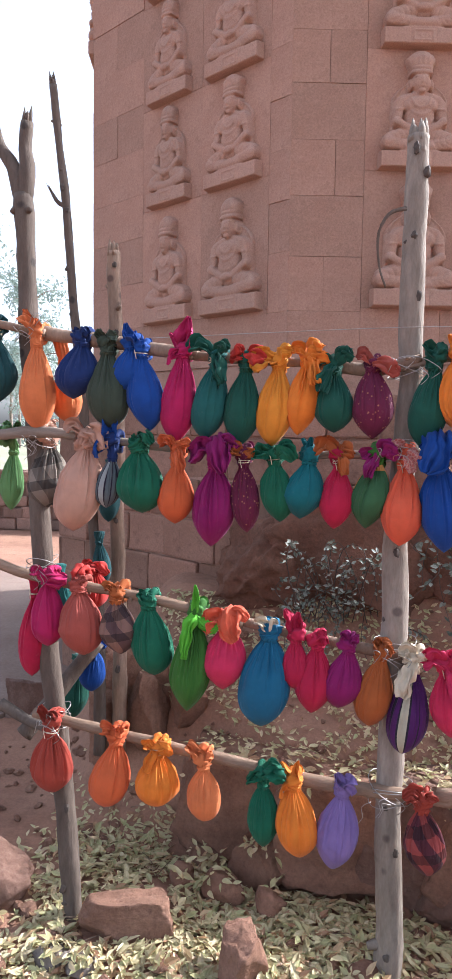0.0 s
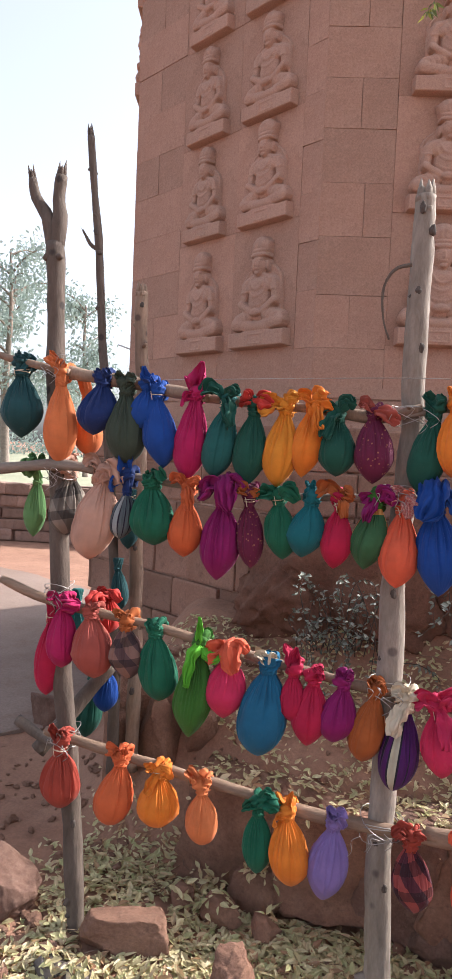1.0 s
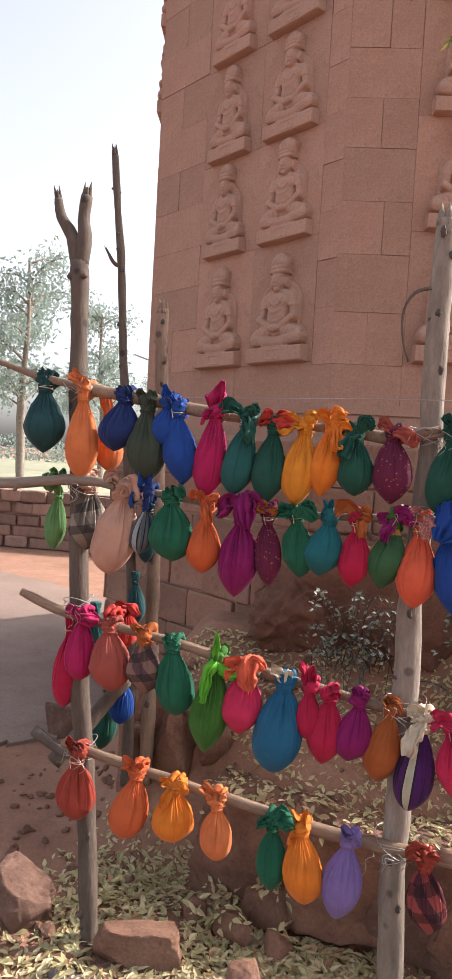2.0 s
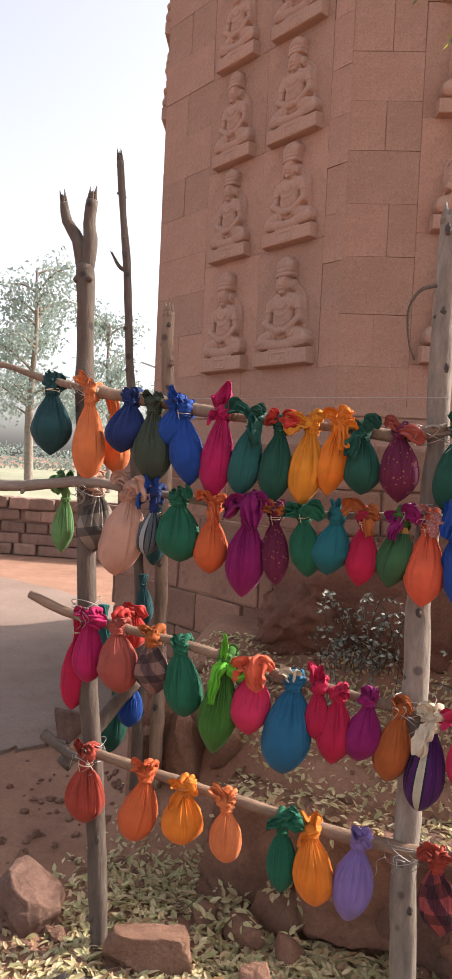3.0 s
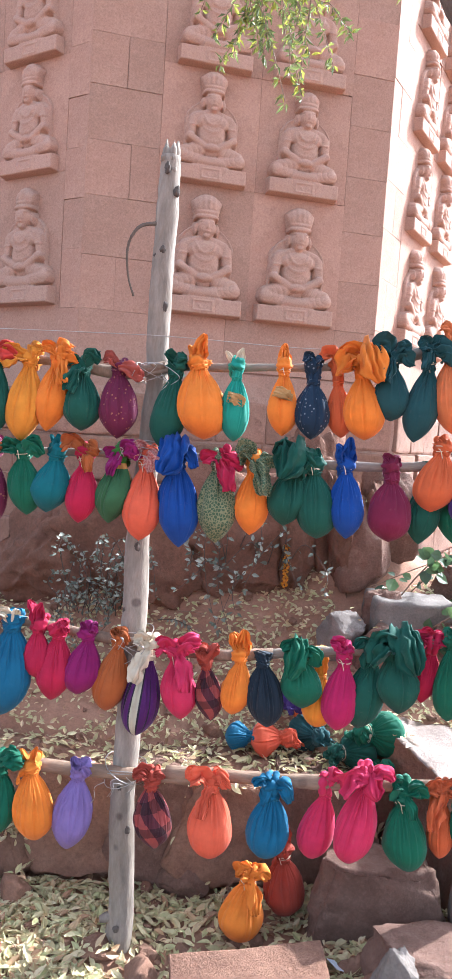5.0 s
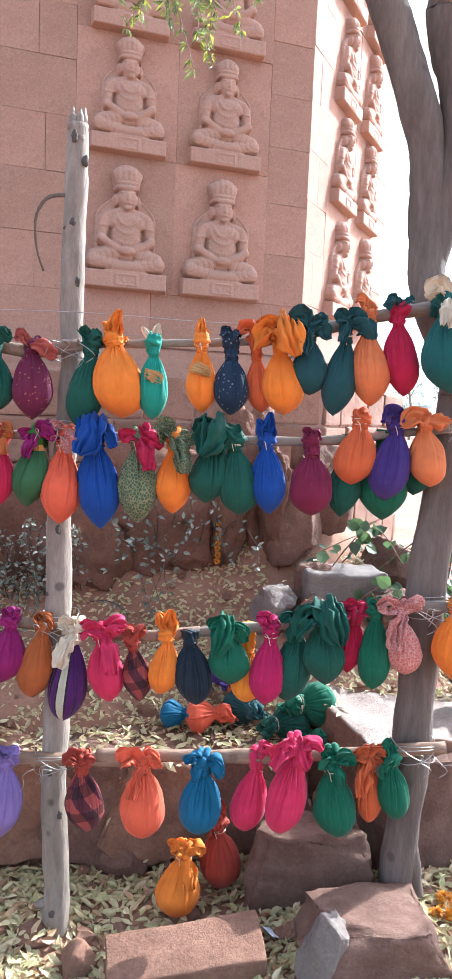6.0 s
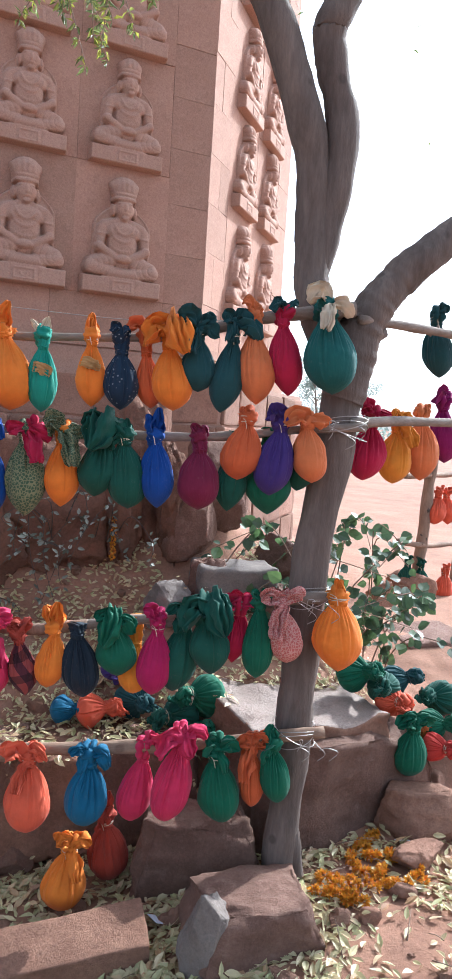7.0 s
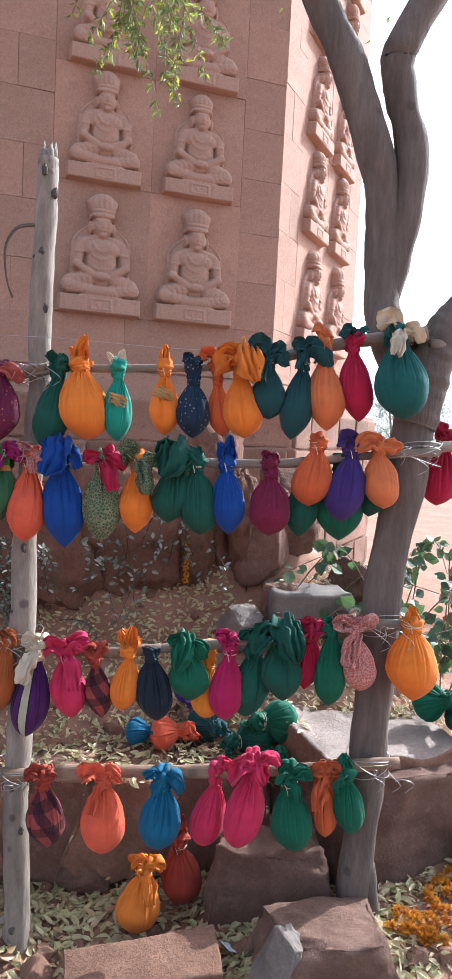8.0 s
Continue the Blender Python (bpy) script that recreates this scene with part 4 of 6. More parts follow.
def bundle_body(w, length, seed, rng, lean):
    """The hanging pouch: fine gathers below the tie that smooth out over the full part. Origin at the neck."""
    nu, nv = 150, 30
    point = rng.choice((0.0, 0.15, 0.4, 0.7, 1.0))
    slim = rng.uniform(-0.05, 0.06)
    ks = [(0, 0.25), (0.05, 0.28), (0.12, 0.44 + slim), (0.22, 0.65 + slim), (0.34, 0.83 + slim), (0.47, 0.95), (0.59, 1.0),
          (0.71, 0.97 - 0.06 * point), (0.82, 0.83 - 0.14 * point), (0.90, 0.60 - 0.16 * point), (0.955, 0.37 - 0.12 * point), (0.985, 0.20 - 0.08 * point), (1.0, 0.01)]
    us = np.linspace(0, 1, nv)
    us = us + 0.03 * np.sin(us * 2 * math.pi)
    prof = np.interp(us, [k[0] for k in ks], [k[1] for k in ks])
    prof[1:-1] = (prof[:-2] + prof[1:-1] * 2 + prof[2:]) / 4
    n3, p3 = rng.randint(2, 3), rng.random() * 6
    ang = np.linspace(0, 2 * math.pi, nu, endpoint=False)
    U, A = np.meshgrid(us, ang, indexing="ij")
    relief = np.zeros_like(U)
    # a few long creases among many short ones, each drifting a little sideways
    count = rng.randint(20, 28)
    crisp = rng.uniform(1.0, 1.75)
    for c in range(count):
        a0 = 2 * math.pi * (c + rng.uniform(-0.45, 0.45)) / count
        long = rng.random() < 0.5
        deep = crisp * (rng.uniform(0.09, 0.17) if long else rng.uniform(0.12, 0.24))
        reach = rng.uniform(0.6, 1.0) if long else rng.uniform(0.25, 0.55)
        thin = rng.uniform(0.042, 0.07)
        d = (A - a0 - rng.uniform(-0.3, 0.3) * U + math.pi) % (2 * math.pi) - math.pi
        fade = np.clip(1 - U / reach, 0, 1) ** 0.85
        # one steep side and one slack side, as cloth folds over itself
        side = np.where(d < 0, thin * 0.6, thin * 2.0)
        relief += deep * fade * (0.5 * np.exp(-((d + thin * 1.4) / (thin * 0.9)) ** 2) - np.exp(-(d / side) ** 2))
    # slack folds lying across the cloth
    for c in range(4):
        z1, a1 = rng.uniform(0.15, 0.8), rng.uniform(0, 6.28)
        slope = rng.uniform(-0.25, 0.25)
        d = (A - a1 + math.pi) % (2 * math.pi) - math.pi
        relief += rng.uniform(0.02, 0.045) * np.exp(-((U - z1 - slope * d) / 0.035) ** 2) * np.exp(-(d / 0.6) ** 2)
    flat = rng.uniform(0.86, 1.0)
    bm = bmesh.new()
    uvl = bm.loops.layers.uv.new("UVMap")
    rows = []
    for j in range(nv):
        u = us[j]
        row = []
        for i in range(nu):
            a = 2 * math.pi * i / nu
            dent = noise.noise(Vector((math.cos(a) * 1.5, math.sin(a) * 1.5, u * 2.6 + seed))) * 0.07 * min(1.0, u * 2.5)
            r = w / 2 * prof[j] * (1 + relief[j, i] + dent + 0.03 * math.sin(n3 * a + p3 + u * 3) * min(1, u * 3))
            row.append(bm.verts.new(Vector((r * math.cos(a), r * math.sin(a) * flat, -u * length)) + lean * u * length))
        rows.append(row)
    for j in range(nv - 1):
        for i in range(nu):
            k = (i + 1) % nu
            fc = bm.faces.new((rows[j][i], rows[j][k], rows[j + 1][k], rows[j + 1][i]))
            for lp, (x, y) in zip(fc.loops, ((i, j), (i + 1, j), (i + 1, j + 1), (i, j + 1))):
                lp[uvl].uv = (x / nu, y / nv)
    bm.faces.new(rows[-1])
    return bm


def gathered_neck(bm, line, radii, seed):
    """Bunched cloth drawn together: a fluted, slightly twisted tube."""
    sides = 36
    rings = []
    for i, p in enumerate(line):
        ring = []
        for k in range(sides):
            a = 2 * math.pi * k / sides
            tw = a + i * 0.09 * (1 if seed % 2 else -1)
            f = 1 + 0.16 * math.sin(tw * 9 + seed) + 0.12 * math.sin(tw * 5 + seed * 2) + 0.12 * noise.noise(Vector((math.cos(a) * 2, math.sin(a) * 2, i * 0.5 + seed)))
            ring.append(bm.verts.new(p + Vector((math.cos(a), math.sin(a), 0)) * radii[i] * f))
        rings.append(ring)
    for a, b in zip(rings, rings[1:]):
        for k in range(sides):
            bm.faces.new((a[k], a[(k + 1) % sides], b[(k + 1) % sides], b[k]))
    bm.faces.new(rings[0][::-1])
    bm.faces.new(rings[-1])


# plain cloth of the ties of woven and striped pieces
TIE_CLOTH = {"redplaid": "brick", "violet_stripe": "cream", "greystripe": "navy", "brownplaid": "brown_orange", "greyplaid": "beige", "olive_gold": "olive_green"}

COUNT = [0]


def bundle(row, x, z_neck, z_foot, w, dye, style, off=0.0, y=None, lie=None, label_end="hanging from a fence rail"):
    COUNT[0] += 1
    seed = COUNT[0] * 7 + 3
    rng = random.Random(seed)
    z_rail = rail_z(row, x) if row else z_neck + 0.03
    yy = (fence_y(x, z_neck) if y is None else y) + off - 0.030
    style, _, accent = style.partition(":")
    w *= 1.07
    mat, words = CLOTH[dye]
    tie_mat = CLOTH[TIE_CLOTH.get(dye, dye)][0]
    accent = {"greystripe": "cream", "brownplaid": "brown_orange"}.get(accent, accent)
    if row:
        z_neck += 0.42 * max(0.0, z_rail - z_neck)
    length = z_neck - z_foot
    # the pouch hangs a little askew below its tie
    lean = Vector((rng.uniform(-0.16, 0.16), rng.uniform(-0.05, 0.02), 0)) if lie is None else Vector((0, 0, 0))
    x -= lean.x * 0.58 * length
    top = thing("cloth_bundle", (x, yy, z_neck), f"{words} cloth bundle {label_end}", "bundle", "offering bundles")
    if lie is not None:
        top.matrix_world = Matrix.Translation((x, yy, z_neck)) @ lie
    part("body", bundle_body(w, length, seed, rng, lean), mat, top)
    rise = max(0.012, z_rail - z_neck)
    ry = 0.030 - off * 0.9 if y is None else 0.0
    nr = max(0.0125, w * 0.135)
    # gathered neck up to the rail
    bm = bmesh.new()
    line = spline([(0, 0, -0.012), (0, 0.001, rise * 0.35), (0, ry * 0.35, rise * 0.8), (0, ry * 0.5, rise + 0.012)], 10)
    gathered_neck(bm, line, [nr * (1.12 if i == 0 else 0.95 + 0.25 * math.sin(i * 1.3 + seed) ** 2 + 0.05 * i) for i in range(10)], seed)
    part("neck", bm, tie_mat, top)
    bm = bmesh.new()
    lump(bm, (0, -0.001, 0.0), (nr * 1.28, nr * 1.28, nr * 0.5), seed)
    part("tie", bm, tie_mat, top)
    if rng.random() < 0.35:
        bm = bmesh.new()
        pts = [Vector((nr * 1.34 * math.cos(a), nr * 1.34 * math.sin(a), 0.004 + 0.0045 * a / 6.283 - 0.006 * math.sin(a * 0.5 + seed))) for a in np.linspace(0, 6.283 * 2.6, 40)]
        q = pts[-1]
        pts += spline([q, q + Vector((0.006, -0.012, -0.006)), q + Vector((0.012, -0.014, -0.03))], 8)[1:]
        tube(bm, pts, (0.0016, 0.0013), 5)
        part("string", bm, CLOTH["cream"][0], top, "pale cotton string round the neck")
    # loop over the rail and knot
    knot = top
    bm = bmesh.new()
    if style != "plain":
        for k in range(2):
            ring = []
            o = (k - 0.5) * 0.018 + rng.uniform(-0.004, 0.004)
            rr = 0.024 + 0.003 * k
            for i in range(17):
                a = 2 * math.pi * i / 16
                ring.append(Vector((o + 0.006 * math.sin(a + k), ry + rr * math.sin(a), rise + rr * math.cos(a))))
            tube(bm, ring, [0.010 + 0.003 * math.sin(i * 2.1 + seed) for i in range(17)], 10, 0.6, seed + k, False)
        part("loop", bm, tie_mat, top)
        bm = bmesh.new()
        lump(bm, (rng.uniform(-0.01, 0.01), -0.004, rise + 0.004), (0.017 + w * 0.07, 0.021, 0.022), seed + 4)
        knot = part("knot", bm, tie_mat, top)
    else:
        bm.free()

    def tail(pts, widths, side, curl=0.3, ruffle=0.12):
        big = rng.uniform(0.65, 1.3)
        base = Vector(pts[0])
        pts = [base + (Vector(q) - base) * big for q in pts]
        widths = [q * big for q in widths]
        b = bmesh.new()
        ribbon(b, pts, widths, side, curl, ruffle, seed + rng.random() * 9)
        part("tail", b, CLOTH[accent][0] if accent else tie_mat, knot, f"loose end of {CLOTH[accent][1]} cloth" if accent else "")

    if dye in ("orange", "mint") and style == "tall" and row == "top" and x > 1.25:
        b = bmesh.new()
        z1, r1 = -length * 0.34, w * 0.47
        ribbon(b, [(-w * 0.30, -r1 * 0.74, z1 + 0.006), (0.0, -r1 * 1.02, z1), (w * 0.30, -r1 * 0.74, z1 - 0.012)], (0.030, 0.034, 0.026), Vector((0, 0.15, 1)), 0.05, 0.03, seed)
        part("border", b, CLOTH["gold"][0], top, "woven gold border of the cloth")
    X = Vector((1, 0, 0.2))
    z0 = rise + 0.01
    if style == "streamer":
        tail([(0, -0.02, z0 - 0.01), (0.012, -0.03, z0 + 0.05), (0.004, -0.026, z0 + 0.115)], (0.020, 0.034, 0.030, 0.006), X, 0.35, 0.15)
        tail([(0.005, -0.02, z0 - 0.01), (-0.012, -0.045, z0 - 0.05), (-0.02, -0.062, z0 - 0.13)], (0.022, 0.038, 0.040, 0.024), X, 0.3, 0.15)
        tail([(0.01, -0.02, z0 - 0.02), (0.045, -0.03, z0 - 0.045), (0.085, -0.03, z0 - 0.04)], (0.018, 0.034, 0.034, 0.018), Vector((0.1, 0.3, 1)), 0.3, 0.15)
    elif style == "tall":
        h = rng.uniform(0.055, 0.085)
        s = rng.uniform(-0.02, 0.02)
        tail([(0, 0, z0 - 0.01), (s * 0.4, -0.008, z0 + h * 0.4), (s, 0.0, z0 + h)], (0.020, 0.042, 0.036, 0.008), X, 0.5, 0.2)
        tail([(0, 0, z0 - 0.01), (-s - 0.012, 0.006, z0 + h * 0.4), (-s * 2 - 0.018, 0.008, z0 + h * 0.75)], (0.018, 0.034, 0.026, 0.008), X, -0.5, 0.2)
        if rng.random() < 0.6:
            q = rng.choice((-1, 1))
            tail([(0, -0.012, z0 - 0.01), (q * 0.028, -0.026, z0 - 0.02), (q * 0.042, -0.03, z0 - 0.06)], (0.018, 0.034, 0.030, 0.012), Vector((0.3, 0, 1)), 0.35, 0.2)
    elif style == "bow":
        for q in (-1, 1):
            h, l = rng.uniform(-0.01, 0.03), rng.uniform(0.042, 0.07)
            d = rng.uniform(0.0, 0.035)
            tail([(q * 0.004, -0.014, z0 - 0.008), (q * l * 0.55, -0.028, z0 + h), (q * l, -0.02, z0 + h - d)], (0.018, 0.044, 0.050, 0.022), Vector((0.1, 0.35, 1)), 0.4, 0.22)
        if rng.random() < 0.7:
            q = rng.choice((-1, 1))
            tail([(0, -0.016, z0 - 0.01), (q * 0.018, -0.034 - w * 0.12, z0 - 0.035), (q * 0.03, -0.034 - w * 0.3, z0 - 0.085)], (0.020, 0.040, 0.042, 0.030), X, 0.25, 0.22)
    elif style == "drape":
        q = rng.choice((-1, 1))
        sq = rng.uniform(0.6, 1.0)
        tail([(q * 0.01, 0.045, z0 - 0.04), (q * 0.01, 0.02, z0 + 0.028), (q * 0.012, -0.03, z0 + 0.012), (q * 0.022, -0.050, z0 - 0.03), (q * 0.036, -0.056, z0 - 0.075 * sq)], (0.035, 0.055, 0.070, 0.074, 0.018), X, 0.22, 0.16)
        tail([(-q * 0.01, -0.01, z0), (-q * 0.045, -0.03, z0 + 0.008), (-q * 0.07, -0.03, z0 - 0.05)], (0.03, 0.06, 0.065, 0.03), Vector((0.2, 0.3, 1)), 0.3, 0.2)
        tail([(q * 0.01, -0.01, z0), (q * 0.04, -0.02, z0 + 0.03), (q * 0.075, -0.02, z0 + 0.005)], (0.025, 0.05, 0.05, 0.02), Vector((0.2, 0.3, 1)), 0.3, 0.2)
    if style in ("knot", "bow") and rng.random() < 0.75:
        q = rng.choice((-1, 1))
        tail([(q * 0.006, -0.010, z0), (q * 0.020, -0.020, z0 + 0.022), (q * 0.040, -0.022, z0 + rng.uniform(-0.02, 0.035))], (0.014, 0.030, 0.036, 0.026), Vector((0.3, 0.5, 0.8)), 0.3, 0.3)
    if style == "knot":
        for q in (-1, 1):
            h, l = rng.uniform(0.012, 0.04), rng.uniform(0.012, 0.034)
            tail([(q * 0.003, -0.008, z0 - 0.006), (q * l * 0.6, -0.014, z0 + h * 0.6), (q * l, -0.012, z0 + h)], (0.016, 0.028, 0.026, 0.012), Vector((0.6, 0.3, 0.6)), 0.5, 0.3)
    return top


bundle("top", -0.311, 1.944, 1.747, 0.139, "dkteal", "knot")
bundle("top", -0.155, 1.915, 1.657, 0.114, "peach", "knot")
bundle("top", -0.109, 1.797, 1.692, 0.105, "peach", "plain", 0.12)
bundle("top", -0.013, 1.931, 1.767, 0.134, "navy", "knot")
bundle("top", 0.098, 1.896, 1.673, 0.128, "olive", "knot")
bundle("top", 0.164, 1.926, 1.787, 0.105, "blue", "tall")
bundle("top", 0.225, 1.886, 1.667, 0.113, "blue", "knot")
bundle("top", 0.327, 1.900, 1.628, 0.112, "magenta", "tall")
bundle("top", 0.430, 1.853, 1.644, 0.102, "teal", "bow:dkgreen")
bundle("top", 0.533, 1.837, 1.623, 0.109, "dkgreen", "bow:red")
bundle("top", 0.633, 1.852, 1.624, 0.107, "yellow", "bow")
bundle("top", 0.715, 1.875, 1.660, 0.098, "orange", "bow")
bundle("top", 0.812, 1.831, 1.669, 0.108, "dkgreen", "bow")
bundle("top", 0.923, 1.855, 1.652, 0.111, "maroon_dot", "bow:rosebrown")
bundle("top", 1.080, 1.838, 1.627, 0.104, "dkgreen", "knot")
bundle("top", 1.181, 1.884, 1.667, 0.145, "orange", "tall")
bundle("top", 1.283, 1.837, 1.667, 0.083, "mint", "tall:cream")
bundle("top", 1.427, 1.871, 1.693, 0.086, "orange", "tall")
bundle("top", 1.514, 1.828, 1.689, 0.104, "navy_fringe", "knot")
bundle("top", 1.600, 1.833, 1.700, 0.075, "rust", "bow", 0.03)
bundle("top", 1.666, 1.862, 1.697, 0.114, "orange", "drape")
bundle("top", 1.742, 1.913, 1.758, 0.098, "dkteal", "bow")
bundle("top", 1.828, 1.891, 1.700, 0.095, "dkteal", "bow")
bundle("top", 1.917, 1.926, 1.732, 0.110, "peach", "knot")
bundle("top", 2.011, 1.952, 1.765, 0.099, "crimson", "knot:dkteal")
bundle("top", 2.122, 1.988, 1.775, 0.148, "teal", "bow:cream", -0.08)
bundle("mid", -0.296, 1.548, 1.387, 0.079, "palegreen", "knot", 0.1)
bundle("mid", -0.151, 1.582, 1.403, 0.127, "greyplaid", "knot", 0.08)
bundle("mid", 0.000, 1.596, 1.340, 0.142, "beige", "drape")
bundle("mid", 0.104, 1.541, 1.420, 0.081, "greystripe", "tall:blue")
bundle("mid", 0.213, 1.598, 1.408, 0.143, "green", "knot")
bundle("mid", 0.328, 1.538, 1.378, 0.107, "rust", "bow")
bundle("mid", 0.448, 1.528, 1.311, 0.122, "purple", "drape")
bundle("mid", 0.551, 1.547, 1.361, 0.084, "maroon_dot", "bow:brown_orange")
bundle("mid", 0.650, 1.565, 1.398, 0.099, "green", "bow")
bundle("mid", 0.729, 1.572, 1.410, 0.121, "teal2", "tall")
bundle("mid", 0.825, 1.551, 1.384, 0.097, "crimson", "bow:brownplaid")
bundle("mid", 0.925, 1.579, 1.389, 0.107, "olive_gold", "bow:purple")
bundle("mid", 1.016, 1.555, 1.343, 0.112, "coral", "bow:pink_print")
bundle("mid", 1.129, 1.572, 1.332, 0.119, "blue", "drape")
bundle("mid", 1.247, 1.569, 1.355, 0.114, "green_print", "bow:crimson")
bundle("mid", 1.351, 1.566, 1.387, 0.098, "orange", "bow:green_print")
bundle("mid", 1.460, 1.610, 1.424, 0.116, "dkgreen", "drape")
bundle("mid", 1.544, 1.578, 1.393, 0.115, "dkgreen", "tall")
bundle("mid", 1.634, 1.593, 1.400, 0.100, "blue", "tall")
bundle("mid", 1.762, 1.557, 1.401, 0.118, "maroon", "knot")
bundle("mid", 1.870, 1.560, 1.394, 0.098, "dkgreen", "plain", 0.05)
bundle("mid", 1.889, 1.678, 1.498, 0.115, "rust", "knot")
bundle("mid", 1.994, 1.546, 1.388, 0.139, "green", "plain", 0.07)
bundle("mid", 1.991, 1.666, 1.456, 0.111, "violet", "knot")
bundle("mid", 2.101, 1.673, 1.502, 0.104, "peach", "bow")
bundle("mid", 2.097, 1.571, 1.468, 0.092, "dkgreen", "plain", 0.08)
bundle("low", -0.187, 1.050, 0.827, 0.095, "crimson", "plain", 0.06)
bundle("low", -0.106, 1.173, 0.953, 0.109, "magenta", "bow")
bundle("low", 0.018, 1.139, 0.937, 0.133, "rosebrown", "knot")
bundle("low", -0.011, 1.177, 1.048, 0.096, "red", "bow", 0.16)
bundle("low", 0.148, 1.110, 0.953, 0.114, "brownplaid", "knot")
bundle("low", 0.259, 1.104, 0.893, 0.125, "green", "knot")
bundle("low", 0.391, 1.050, 0.793, 0.119, "olive_green", "streamer:lime")
bundle("low", 0.498, 1.056, 0.870, 0.125, "pink", "drape:coral")
bundle("low", 0.625, 1.035, 0.770, 0.147, "ocean", "knot:greystripe")
bundle("low", 0.719, 1.041, 0.895, 0.082, "crimson", "tall")
bundle("low", 0.776, 1.020, 0.828, 0.109, "crimson", "knot")
bundle("low", 0.861, 1.024, 0.851, 0.108, "purple", "knot")
bundle("low", 0.954, 1.010, 0.804, 0.102, "brown_orange", "knot")
bundle("low", 1.050, 0.970, 0.735, 0.112, "violet_stripe", "bow:greystripe")
bundle("low", 1.167, 0.988, 0.797, 0.104, "pink", "bow")
bundle("low", 1.262, 0.960, 0.804, 0.080, "redplaid", "knot")
bundle("low", 1.342, 1.001, 0.833, 0.087, "orange", "tall")
bundle("low", 1.434, 0.988, 0.804, 0.109, "ink", "plain")
bundle("low", 1.540, 1.028, 0.873, 0.119, "green", "drape")
bundle("low", 1.601, 0.910, 0.799, 0.103, "yellow", "plain", 0.06)
bundle("low", 1.656, 1.012, 0.818, 0.103, "magenta", "knot")
bundle("low", 1.732, 1.019, 0.820, 0.115, "dkgreen", "drape", 0.03)
bundle("low", 1.825, 1.079, 0.887, 0.120, "dkgreen", "drape")
bundle("low", 1.912, 1.071, 0.916, 0.071, "crimson", "bow", 0.04)
bundle("low", 1.972, 1.104, 0.884, 0.093, "green", "knot")
bundle("low", 2.057, 1.088, 0.935, 0.101, "pink_print", "bow")
bundle("low", 2.226, 1.135, 0.913, 0.149, "orange", "tall")
bundle("base", -0.081, 0.643, 0.467, 0.130, "brick", "knot")
bundle("base", 0.130, 0.651, 0.453, 0.127, "rust", "knot")
bundle("base", 0.286, 0.640, 0.472, 0.129, "orange", "bow")
bundle("base", 0.443, 0.604, 0.450, 0.098, "peach", "knot")
bundle("base", 0.632, 0.570, 0.394, 0.091, "green", "bow")
bundle("base", 0.737, 0.592, 0.381, 0.125, "orange", "tall")
bundle("base", 0.856, 0.589, 0.356, 0.115, "lavender", "knot")
bundle("base", 1.113, 0.567, 0.386, 0.111, "redplaid", "bow")
bundle("base", 1.291, 0.590, 0.381, 0.126, "coral", "bow")
bundle("base", 1.469, 0.586, 0.404, 0.120, "ocean", "drape")
bundle("base", 1.622, 0.577, 0.392, 0.102, "pink", "knot", 0.04)
bundle("base", 1.726, 0.678, 0.429, 0.113, "pink", "drape", -0.02)
bundle("base", 1.880, 0.607, 0.413, 0.125, "green", "bow")
bundle("base", 1.986, 0.615, 0.453, 0.076, "rust", "bow", 0.03)
bundle("base", 2.054, 0.651, 0.480, 0.091, "green", "tall")


# bundles lying on the ground and on the stones
def lying(x, y, z, w, length, dye, turn, tip=80):
    m = Matrix.Rotation(turn, 4, "Z") @ Matrix.Rotation(radians(tip), 4, "X")
    bundle("", x, z, z - length, w, dye, "knot", 0.03, y, m, "lying on stones behind the fence")


bundle("", 1.425, 0.250, 0.045, 0.135, "orange", "bow", 0.03, 2.36, Matrix.Rotation(0.12, 4, "Y"), "standing on the leaf litter")
bundle("", 1.545, 0.275, 0.070, 0.130, "brick", "tall", 0.03, 2.47, Matrix.Rotation(-0.1, 4, "Y"), "standing on the leaf litter")
lying(1.426, 2.860, 0.523, 0.112, 0.11, "ocean", 1.2, 80)
lying(1.547, 2.860, 0.527, 0.137, 0.13, "coral", 1.5, 82)
lying(1.679, 2.860, 0.545, 0.141, 0.13, "dkteal", 0.5, 80)
lying(1.765, 2.760, 0.53, 0.148, 0.14, "dkgreen", -1.0, 84)
lying(1.860, 2.780, 0.60, 0.175, 0.15, "green", -1.2, 84)
lying(1.905, 2.700, 0.50, 0.088, 0.1, "green", 0.3, 60)
lying(1.691, 2.950, 0.601, 0.102, 0.12, "rust", 0.8, 80)
lying(1.588, 2.950, 0.641, 0.101, 0.12, "violet", 0.2, 80)
lying(2.573, 2.750, 0.711, 0.151, 0.14, "green", 0.6, 70)
lying(2.632, 2.720, 0.658, 0.125, 0.13, "dkgreen", -0.4, 70)
lying(2.825, 2.900, 0.629, 0.134, 0.13, "dkteal", 1.1, 70)
lying(2.908, 2.850, 0.564, 0.149, 0.14, "dkgreen", -1.1, 75)
